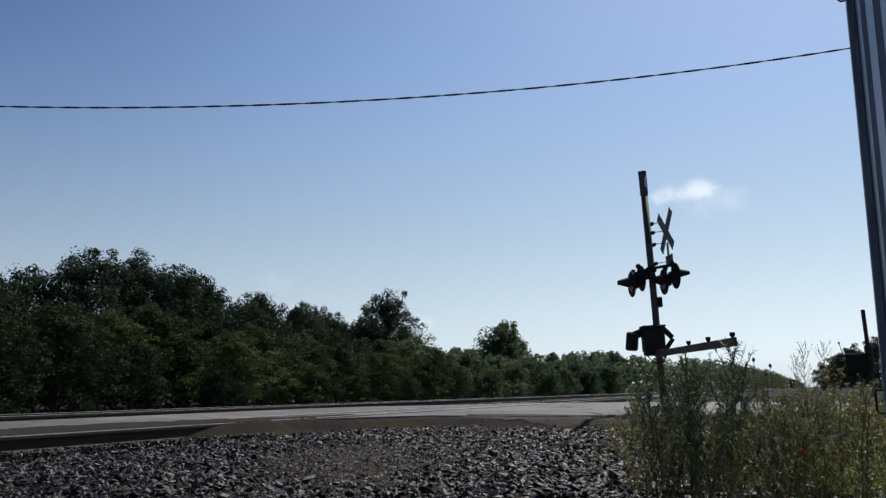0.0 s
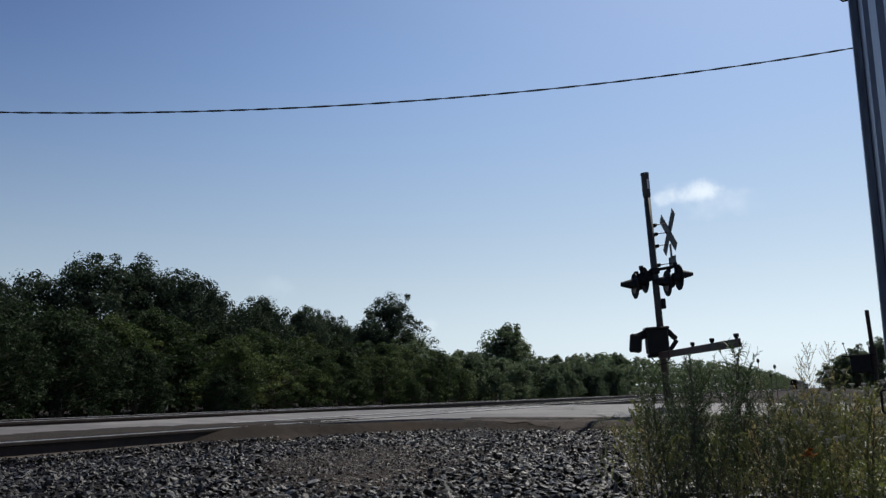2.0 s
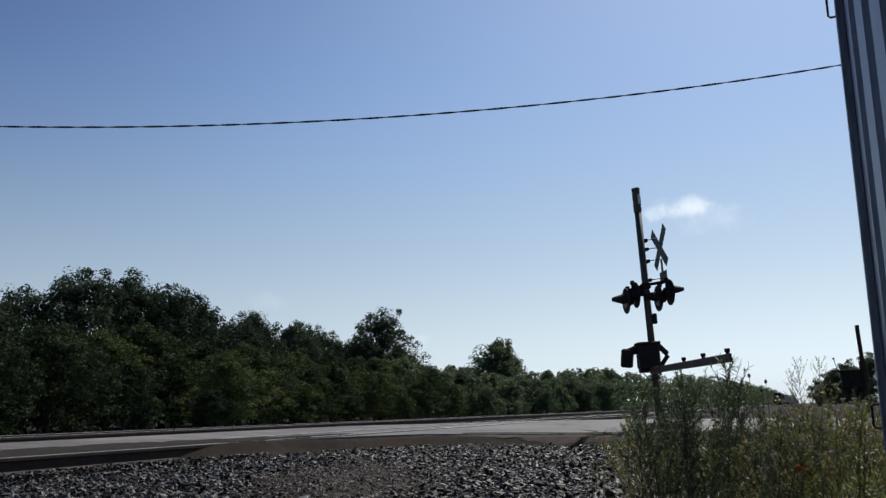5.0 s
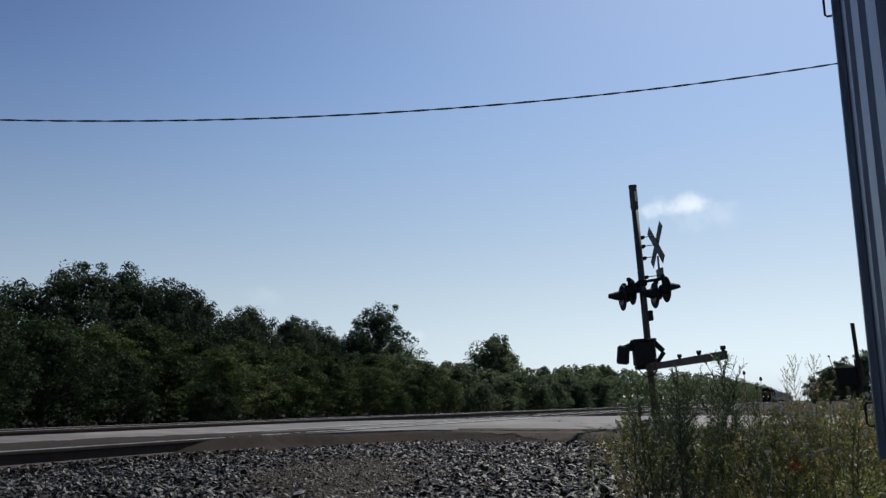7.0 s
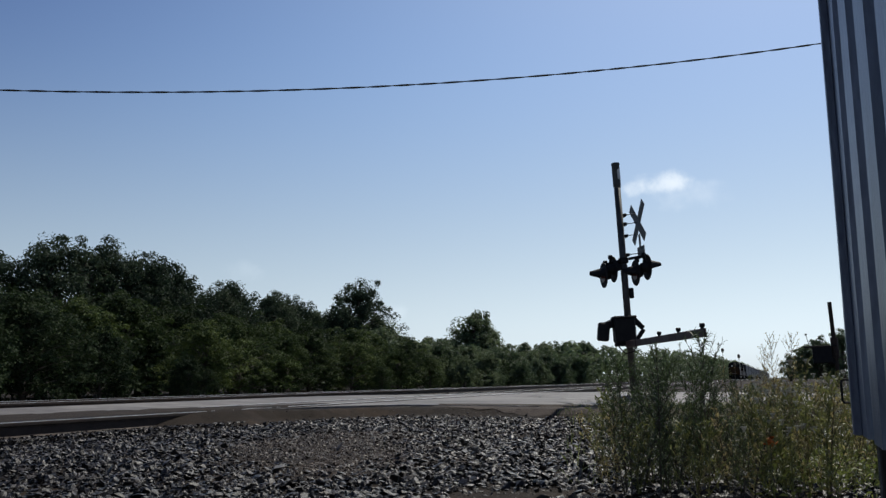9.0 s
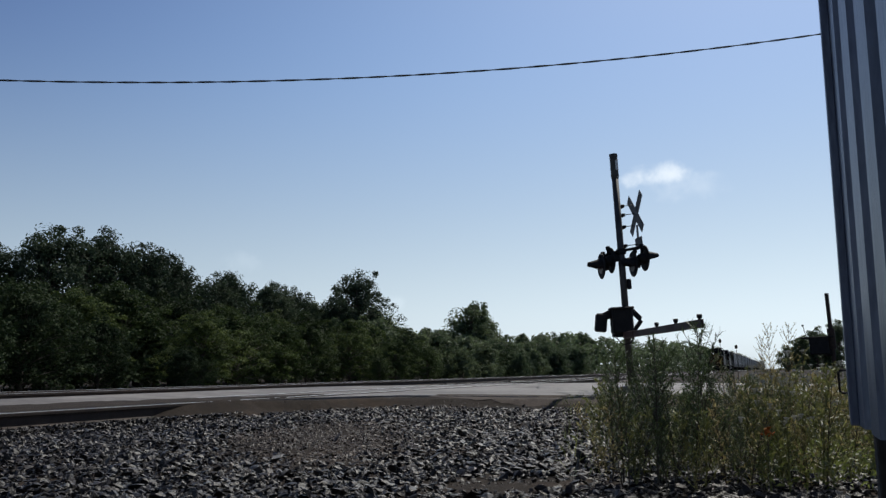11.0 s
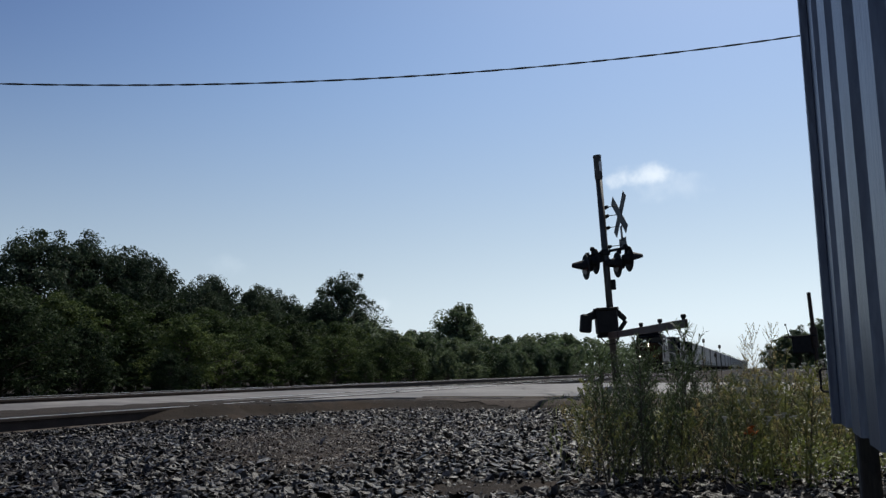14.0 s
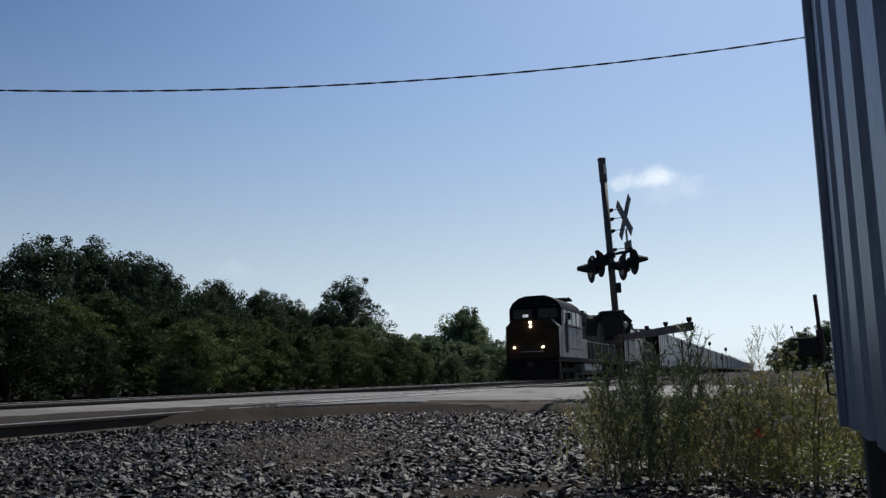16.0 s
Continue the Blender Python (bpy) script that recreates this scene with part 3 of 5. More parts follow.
def make_tree(name, label, height, width, base, clumps, per, leaf, seed, material, group, sparse=0.0, flat=0.8, up=0.45):
    """Tapered trunk with limbs that end in leaf clumps; base: height at which the crown starts, as a share."""
    rng = np.random.default_rng(seed)
    tree = thing(name, label, "tree" if name == "tree" else "bush", group)
    wood = Build()
    lean = rng.uniform(-0.04, 0.04, 2) * height
    stem = [Vector((lean[0] * k * k, lean[1] * k * k, height * 0.92 * k)) for k in (0, 0.15, 0.35, 0.6, 0.85, 1)]
    r0 = 0.02 * height + 0.03
    wood.tube(stem, [r0 * f for f in (1.25, 1, 0.85, 0.6, 0.35, 0.12)], 8)
    centres, radii = [], []
    lobes = [(rng.uniform(0, 6.28), rng.uniform(0.72, 1.15)) for _ in range(5)]
    for i in range(clumps):
        h = base + (1 - base) * ((i + 0.5) / clumps) ** 0.8
        k = (h - base) / (1 - base)
        reach = width / 2 * (0.12 + 1.3 * math.sin(math.pi * min(1, 0.2 + 0.77 * k))) / 1.42
        a = i * 2.4 + rng.uniform(-0.5, 0.5)
        lob = max(0.62, sum(w * max(0, math.cos(a - q)) for q, w in lobes) / 1.6)
        rad = reach * min(1.25, lob) * rng.uniform(0.45, 1.05)
        c = Vector((math.cos(a) * rad, math.sin(a) * rad, height * h * rng.uniform(0.93, 1.0)))
        start = Vector((lean[0] * h * h, lean[1] * h * h, height * max(0.08, (h - 0.16)) * 0.86))
        wood.tube([start, start.lerp(c, 0.5) + Vector((0, 0, 0.03 * height)), c], [r0 * 0.32, r0 * 0.2, r0 * 0.05], 5, False)
        if rng.random() > sparse:
            centres.append(c)
            radii.append(width * rng.uniform(0.10, 0.17))
            for _ in range(2):
                centres.append(c + Vector(rng.normal(size=3) * width * 0.085))
                radii.append(width * rng.uniform(0.05, 0.10))
    part("trunk", wood, M_BARK, tree, smooth=True)
    v, f = leaf_cloud(np.array(centres), np.array(radii), per, leaf, seed + 1, flat, up)
    part("crown", raw_mesh("crown", v, f, material), material, tree)
    return tree


def spread_trees():
    rng = random.Random(11)
    kinds = {
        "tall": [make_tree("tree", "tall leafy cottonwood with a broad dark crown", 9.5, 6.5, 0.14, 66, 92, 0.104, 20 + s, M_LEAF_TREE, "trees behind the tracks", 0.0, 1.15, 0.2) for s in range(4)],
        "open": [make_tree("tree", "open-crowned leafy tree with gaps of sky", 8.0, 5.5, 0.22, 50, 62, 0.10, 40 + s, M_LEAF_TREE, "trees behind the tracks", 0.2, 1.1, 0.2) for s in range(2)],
        "bush": [make_tree("bush", "dense green bushy thicket tree beside the tracks", 4.2, 5.6, (0.03, 0.06, 0.10, 0.03)[s], 60, 84, 0.078, 60 + s, M_LEAF, "bushes along the tracks", 0.0, 0.7, 0.6) for s in range(4)],
    }
    kinds["shade"] = [make_tree("bush", "leafy thicket beside the tracks, shade put into its leaf colour", 4.2, 5.6, 0.04, 60, 74, 0.088, 160 + s, M_LEAF_SHADE, "bushes along the tracks", 0.0, 0.85, 0.4) for s in range(2)]
    kinds["far_tall"] = [make_tree("tree", "distant rounded tree beside the line, haze put into its leaf colour", 9.5, 6.5, 0.12, 50, 60, 0.17, 140 + s, M_LEAF_FAR, "trees farther up the line", 0.0, 1.1, 0.1) for s in range(3)]
    kinds["far_bush"] = [make_tree("bush", "thicket farther along the line, haze put into its leaf colour", 4.2, 5.2, 0.03, 44, 64, 0.13, 150 + s, M_LEAF_FAR, "thickets farther up the line", 0.0, 0.9, 0.15) for s in range(3)]
    used = {}

    def put(kind, x, y, h, wide=1.0):
        # trees farther off take the leaves paled for haze
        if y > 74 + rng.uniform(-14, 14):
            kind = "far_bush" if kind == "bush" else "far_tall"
        # low near bushes take the leaves darkened for shade
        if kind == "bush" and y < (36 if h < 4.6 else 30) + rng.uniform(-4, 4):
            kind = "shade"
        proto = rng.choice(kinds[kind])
        full = {"tall": 9.5, "open": 8.0, "bush": 4.2, "shade": 4.2, "far_tall": 9.5, "far_bush": 4.2}[kind]
        s = h / full
        m = pose(x, y, -0.25, 0, 0, rng.uniform(0, 360)) @ Matrix.Diagonal((s * wide, s * wide, s, 1))
        if proto.name not in used:
            used[proto.name] = 1
            proto.matrix_basis = m
        else:
            copy_thing(proto, m).matrix_basis = m

    # skyline of the back rows: distance along the track, height
    sky = [(22, 6.8), (28, 6.9), (32, 6.9), (34.5, 7.0), (36.5, 8.7), (40, 9.4), (43.5, 9.4), (46, 9.0), (49, 8.0), (54.5, 7.7), (60, 7.6), (66, 8.0), (70, 7.0)]
    y = 17.0
    while y < 73:
        h = piece(y, sky)
        put("tall" if rng.random() < 0.75 else "open", -41.5 + rng.uniform(-1.2, 1.2), y, h * rng.uniform(1.0, 1.12))
        y += rng.uniform(2.0, 3.0)
    put("tall", -40, 77.0, 10.6, 1.05)
    put("tall", -40, 81.5, 7.4, 1.1)
    put("tall", -40, 73, 7.9, 1.0)
    put("tall", -40, 112, 9.9, 1.25)
    put("tall", -40, 117, 8.8, 1.2)
    y = 84.0
    while y < 200:
        put("open" if rng.random() < 0.5 else "tall", -41 + rng.uniform(-2, 2), y, piece(y, [(84, 5.8), (125, 6.2), (145, 6.8), (190, 8.0), (210, 8.2)]) * rng.uniform(0.85, 1.08), 1.15)
        y += rng.uniform(4.5, 7)
    # middle and front thickets
    y = 15.0
    while y < 150:
        put("bush", -35.5 + rng.uniform(-1, 1), y, piece(y, [(15, 5.2), (60, 5.0), (90, 4.4), (150, 4.4)]) * rng.uniform(0.88, 1.1), 1.05)
        y += rng.uniform(2.6, 4.2) * (1 + y / 160)
    y = 14.0
    while y < 150:
        put("bush", -30.5 + rng.uniform(-1.4, 1.4), y, piece(y, [(15, 4.2), (30, 4.4), (36, 3.8), (150, 3.5)]) * rng.uniform(0.68, 1.12), rng.uniform(0.85, 1.1))
        y += rng.uniform(2.9, 4.6) * (1 + y / 160)
    y = 14.0
    while y < 120:
        put("bush", -28.4 + rng.uniform(-0.7, 0.7), y, rng.uniform(1.0, 2.0), rng.uniform(0.8, 1.1))
        y += rng.uniform(14, 26) * (1 + y / 120)
    # trees by the track's far end
    for x, y, h in ((1.6, 152, 4.2), (3.8, 150, 5.6), (6.2, 152, 6.8), (9.5, 150, 7.6), (14, 152, 8.0), (19, 150, 7.2), (8, 172, 6.5), (25, 155, 8)):
        put("tall", x, y, h, 1.25)


def far_woods():
    """The distant belt of trees on both sides of the line, too far to tell apart."""
    rng = np.random.default_rng(8)
    centres, radii = [], []
    for y in np.arange(150, 1500, 3.2):
        grow = np.interp(y, [150, 250, 380, 700, 1130, 1500], [6.6, 8.8, 11.0, 13.0, 11.5, 11.0])
        for x0 in (-36, -42):
            top = grow * rng.uniform(0.7, 1.08)
            for h in np.arange(0.5, top, 2.0):
                centres.append((x0 + rng.uniform(-2, 2) + (y - 150) * 0.008, y + rng.uniform(-1.5, 1.5), h))
                radii.append(rng.uniform(1.2, 2.2))
        if y > 230:
            top = grow * rng.uniform(0.6, 0.95)
            for h in np.arange(0.5, top, 2.2):
                centres.append((rng.uniform(11, 15), y, h))
                radii.append(rng.uniform(1.3, 2.3))
    for y in np.arange(8, 150, 2.4):   # the depth of the wood behind the first rows
        for h in np.arange(0.4, 5.4, 1.3):
            centres.append((-48 + rng.uniform(-2, 2), y, h))
            radii.append(rng.uniform(1.2, 1.9))
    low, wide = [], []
    for y in np.arange(6, 150, 1.1):   # undergrowth inside the thicket, leaf colour darkened to stand for shade
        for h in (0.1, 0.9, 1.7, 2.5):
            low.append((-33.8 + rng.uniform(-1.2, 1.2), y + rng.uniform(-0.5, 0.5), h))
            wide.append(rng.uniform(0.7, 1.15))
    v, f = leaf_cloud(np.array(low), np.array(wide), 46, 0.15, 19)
    tagged(new("undergrowth", raw_mesh("undergrowth", v, f, M_LEAF_SHADE)), "leafy undergrowth inside the thicket, shade put into its leaf colour", "undergrowth", kind="stuff")
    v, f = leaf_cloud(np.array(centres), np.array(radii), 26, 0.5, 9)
    tagged(new("far_woods", raw_mesh("far_woods", v, f, M_LEAF_FAR)), "distant belt of woods, haze put into its leaf colour", "woods", kind="stuff")


spread_trees()
far_woods()


# ---- corrugated shed ----
def sheet(length, z0, z1, pitch=0.32, deep=0.026, thick=0.004):
    """A ribbed sheet that runs from u = 0 to length, ribs proud towards -w; outline in (u, w)."""
    line, u = [], 0.0
    while u < length - 0.01:
        for du, w in ((0.0, 0.0), (0.168, 0.0), (0.180, deep), (0.308, deep)):
            if u + du <= length:
                line.append((u + du, w))
        u += pitch
    line.append((length, line[-1][1]))
    b = Build()
    n = len(line)
    verts = [(u, w, z) for z in (z0, z1) for u, w in line] + [(u, w + thick, z) for z in (z0, z1) for u, w in line]
    faces = [(i, i + 1, n + i + 1, n + i) for i in range(n - 1)] + [(2 * n + i + 1, 2 * n + i, 3 * n + i, 3 * n + i + 1) for i in range(n - 1)]
    faces += [(i + 1, i, 2 * n + i, 2 * n + i + 1) for i in range(n - 1)] + [(n + i, n + i + 1, 3 * n + i + 1, 3 * n + i) for i in range(n - 1)]
    faces += [(0, n, 3 * n, 2 * n), (n - 1, 3 * n - 1, 4 * n - 1, 2 * n - 1)]
    return b.add(verts, faces)


def build_shed():
    shed = thing("shed", "corrugated grey metal shed raised on dark posts", "shed", at=pose(0.184, 2.47, 0, 0, 0.3, 0))
    # long wall beside the camera: u runs back towards -y
    wall = part("wall_sheet", sheet(4.6, 0.25, 2.45), M_WALL, shed, "ribbed galvanised wall sheet with scuffs")
    wall.matrix_basis = Matrix(((0, 1, 0, 0), (-1, 0, 0, 0), (0, 0, 1, 0), (0, 0, 0, 1)))
    end = part("wall_sheet", sheet(2.4, 0.25, 2.45), M_WALL, shed)
    end.matrix_basis = Matrix(((1, 0, 0, 0.03), (0, -1, 0, 0.02), (0, 0, 1, 0), (0, 0, 0, 1)))
    part("corner_trim", Build().box((-0.0105, -0.012, 1.35), (0.021, 0.03, 2.2), edge=0.002), M_WALL, shed, "folded corner flashing")
    part("floor_deck", Build().box((1.22, -2.3, 0.29), (2.36, 4.5, 0.06), edge=0.01), M_POST, shed)
    part("roof", Build().prism([(-0.12, 2.44), (1.25, 2.85), (2.62, 2.44), (2.62, 2.51), (1.25, 2.89), (-0.12, 2.51)], -4.7, 0.12), M_WALL, shed)
    back = part("wall_sheet", sheet(4.6, 0.25, 2.45), M_WALL, shed)
    back.matrix_basis = Matrix(((0, -1, 0, 2.45), (-1, 0, 0, 0), (0, 0, 1, 0), (0, 0, 0, 1)))
    gable = part("wall_sheet", sheet(2.4, 0.25, 2.45), M_WALL, shed)
    gable.matrix_basis = Matrix(((1, 0, 0, 0.03), (0, 1, 0, -4.62), (0, 0, 1, 0), (0, 0, 0, 1)))
    for x, y in ((0.045, -0.13), (0.045, -2.3), (0.045, -4.4), (2.35, -0.13), (2.35, -2.3), (2.35, -4.4)):
        part("post", Build().box((x, y, 0.02), (0.045, 0.07, 0.5), edge=0.004), M_POST, shed, "dark post under the shed")
    for z in (0.362, 1.53):
        loop = [(-0.008, 0.06, z + 0.03), (-0.030, 0.06, z + 0.031), (-0.036, 0.06, z + 0.025), (-0.036, 0.06, z - 0.025), (-0.030, 0.06, z - 0.031), (-0.008, 0.06, z - 0.03), (0.03, 0.02, z - 0.03)]
        part("latch_loop", Build().tube([(0.03, 0.02, z + 0.03)] + loop, 0.0035, 6), M_BLACK, shed, "small dark bent-bar loop")


build_shed()


# ---- crossing signal ----
def disc(b, c, axis, r, thick, n=24):
    axis = Vector(axis).normalized()
    return b.tube([Vector(c) - axis * thick / 2, Vector(c) + axis * thick / 2], r, n)


def build_signal(label, m, arm_dir, arm_len):
    """A gate signal: local x is the way that the signs face. arm_dir: where the lowered gate points, in degrees."""
    sig = thing("crossing_signal", label, "crossing signal", "crossing signals", m)
    part("foundation", Build().box((0, 0, 0.02), (0.7, 0.7, 0.22), edge=0.03), M_SIGN_BACK, sig, "grey concrete foundation")
    part("mast", Build().tube([(0, 0, 0.1), (0, 0, 4.35)], 0.066, 16), M_MAST, sig, "weathered metal mast tube", True)
    sleeve = Build().tube([(0, 0, 4.22), (0, 0, 4.30)], [0.066, 0.082], 16).tube([(0, 0, 4.30), (0, 0, 4.70)], 0.078, 16)
    part("mast_cap", sleeve.tube([(0, 0, 4.70), (0, 0, 4.74)], [0.086, 0.08], 16), M_MAST, sig, "dark sleeve at the mast's top")
    part("cap_plate", Build().box((0.03, -0.065, 4.5), (0.06, 0.03, 0.2), edge=0.004), M_SIGN, sig)
    # crossbuck
    buck = None
    for k, tilt in enumerate((-45, 45)):
        blade = Build().box((0.36 + 0.014 * k, 0, 3.51), (0.008, 0.20, 1.02), pose(0, 0, 0, tilt, 0, 0), 0.003)
        buck = part("crossbuck_blade", blade, M_SIGN_BACK, sig, "crossbuck blade seen from its bare back")
        part("blade_face", Build().box((0.366 + 0.014 * k, 0, 3.51), (0.002, 0.18, 0.98), pose(0, 0, 0, tilt, 0, 0)), M_SIGN, buck)
    for z, ln in ((3.66, 0.34), (3.48, 0.34), (3.24, 0.30), (2.86, 0.36)):
        br = Build().box((0.09, 0, z), (0.07, 0.16, 0.06), edge=0.01).tube([(0.1, 0, z + 0.01), (ln, 0, z + 0.03)], 0.008, 6)
        part("sign_bracket", br, M_BLACK, sig)
    part("sign_strut", Build().box((0.375, 0, 3.13), (0.012, 0.09, 0.30), edge=0.002), M_SIGN_BACK, sig)
    plate = part("tracks_sign", Build().box((0.385, 0, 2.91), (0.008, 0.40, 0.24), edge=0.003), M_SIGN_BACK, sig, "small plate under the crossbuck, bare back")
    part("plate_face", Build().box((0.391, 0, 2.91), (0.002, 0.38, 0.22)), M_SIGN, plate)
    # flashing lights
    across = Vector((0.949, -0.315, 0))
    part("crossarm", Build().tube([across * -0.42 + Vector((0, 0, 2.68)), Vector((0, 0, 2.77)), across * 0.42 + Vector((0, 0, 2.81))], 0.03, 10).box((0, 0, 2.75), (0.17, 0.17, 0.12), edge=0.02), M_BLACK, sig)
    for u, z, way in ((-0.40, 2.49, -1), (-0.20, 2.59, 1), (0.22, 2.49, -1), (0.45, 2.59, 1)):
        c = across * u + Vector((0, 0, z))
        ax = Vector((way, 0, 0))
        lamp = part("flasher", disc(Build(), c, ax, 0.255, 0.012, 28), M_BLACK, sig, "round black lamp background")
        part("lamp_housing", Build().tube([c - ax * 0.13, c], [0.08, 0.125], 14), M_BLACK, lamp)
        part("lens", disc(Build(), c + ax * 0.012, ax, 0.15, 0.012, 20), M_LENS, lamp, "unlit red lens")
        part("lamp_hanger", Build().tube([c - ax * 0.05 + Vector((0, 0, 0.1)), c - ax * 0.05 + Vector((0, 0, 0.24))], 0.028, 8).box(c - ax * 0.05 + Vector((0, 0, 0.25)), (0.08, 0.08, 0.08), edge=0.015), M_BLACK, lamp)
        n, v, f = 12, [], []
        for i in range(n + 1):
            a = math.pi * (i / n) * 1.2 - 0.1 * math.pi
            for r in (0.150, 0.156):
                v.append((c.x, c.y + r * math.cos(a), c.z + r * math.sin(a)))
                v.append((c.x + way * 0.27, c.y + r * 0.42 * math.cos(a), c.z + 0.03 + r * 0.38 * math.sin(a)))
        for i in range(n):
            k = i * 4
            f += [(k, k + 4, k + 5, k + 1), (k + 2, k + 3, k + 7, k + 6)]
        part("visor", Build().add(v, f), M_BLACK, lamp)
    part("junction_box", Build().box((0.10, -0.02, 2.10), (0.08, 0.12, 0.2), edge=0.012), M_BLACK, sig)
    # gate machine, built along the lowered arm: its local y is the arm's way
    gate = part("gate_machine", Build().box((0, 0, 0), (0.40, 0.36, 0.48), edge=0.03).box((0, 0.02, 0.25), (0.45, 0.40, 0.05), edge=0.02).box((0.1, 0.02, -0.27), (0.2, 0.2, 0.08), edge=0.02), M_BLACK, sig, "dark gate machine box on the mast")
    gate.matrix_basis = pose(-0.078, 0.045, 1.38, -0.5, 0, arm_dir)
    part("gate_lever", Build().box((0.26, -0.05, 0.15), (0.38, 0.07, 0.13), pose(0, 0, 0, 0, 22, 0), 0.02), M_BLACK, gate)
    part("counterweight", Build().box((0.40, -0.05, -0.01), (0.22, 0.20, 0.36), pose(0, 0, 0, 0, -8, 0), 0.03).box((0.30, -0.05, 0.12), (0.24, 0.16, 0.15), pose(0, 0, 0, 0, 14, 0), 0.02), M_BLACK, gate, "cast counterweight block")
    part("gate_lever", Build().box((-0.27, 0.02, 0.13), (0.10, 0.08, 0.30), pose(0, 0, 0, 0, 42, 0), 0.02).box((-0.30, 0.02, -0.10), (0.08, 0.07, 0.26), pose(0, 0, 0, 0, -38, 0), 0.015), M_BLACK, gate, "bent gate-arm support lever")
    part("hand_cable", Build().tube([(-0.2, 0.1, -0.3), (-0.12, 0.2, -0.42), (0.05, 0.2, -0.46), (0.2, 0.3, -0.30)], 0.012, 6), M_BLACK, gate)
    arm = part("gate_arm", Build().box((0, 0.6, -0.28), (0.05, 0.9, 0.13), edge=0.01), M_ARM, gate, "lowered gate arm, red and white stripes darkened for its shaded side")
    y, k = 1.05, 0
    while y < arm_len - 0.02:
        step = min(0.41, arm_len - y)
        part("stripe", Build().box((0, y + step / 2, -0.28), (0.035, step, 0.115), edge=0.004), M_ARM if k % 2 == 0 else M_ARM_WHITE, arm)
        y, k = y + step, k + 1
    for y in (arm_len - 0.12, arm_len - 1.35, arm_len - 2.55):
        lampb = Build().box((0, y, -0.213), (0.04, 0.05, 0.03), edge=0.008).tube([(-0.03, y, -0.178), (0.03, y, -0.178)], 0.028, 12)
        part("gate_lamp", lampb, M_BLACK, arm, "small gate-arm lamp")
    return sig


near_signal = build_signal("level-crossing mast with crossbuck, flashing lights and lowered gate", pose(-2.655, 16.63, -0.02, 0, -2.1, 28), -187.4, 5.38)


# ---- overhead cable ----
def build_cable():
    yaw = radians(23.64)
    right, ahead = Vector((math.cos(yaw), math.sin(yaw), 0)), Vector((-math.sin(yaw), math.cos(yaw), 0))
    cable = thing("service_cable", "twisted black overhead service cable sagging across the sky", "cable")
    for phase in (0.0, math.pi):
        pts = []
        for i in range(420):
            s = -16 + 28.0 * i / 419
            h = 0.006406 * s * s + 0.0591 * s + 5.5356
            a = phase + s * 2 * math.pi / 0.95 + 0.6 * math.sin(s * 1.7)
            pts.append(right * s + ahead * 14 + Vector((0, 0, h)) + ahead * 0.009 * math.cos(a) + Vector((0, 0, 0.009 * math.sin(a))))
        part("strand", Build().tube(pts, 0.0085, 6), M_WIRE, cable)


build_cable()


# ---- weeds and grass ----
def blades(rng, roots, ways, lengths, widths, droop=0.35):
    """Narrow leaves: a bent strip of two quads from each root."""
    n = len(roots)
    ways = ways / np.linalg.norm(ways, axis=1)[:, None]
    side = np.cross(ways, rng.normal(size=(n, 3)))
    side /= np.linalg.norm(side, axis=1)[:, None] + 1e-9
    L, W = lengths[:, None], widths[:, None]
    mid = roots + ways * L * 0.5 + np.array([0, 0, 0.06]) * L
    tip = roots + ways * L - np.array([0, 0, 1.0]) * L * droop * rng.random((n, 1))
    v = np.stack([roots - side * W * 0.3, roots + side * W * 0.3, mid + side * W * 0.5, mid - side * W * 0.5, tip + side * W * 0.06, tip - side * W * 0.06], 1).reshape(-1, 3)
    k = np.arange(n)[:, None] * 6
    return v, np.concatenate([k + np.array([[0, 1, 2, 3]]), k + np.array([[3, 2, 4, 5]])])


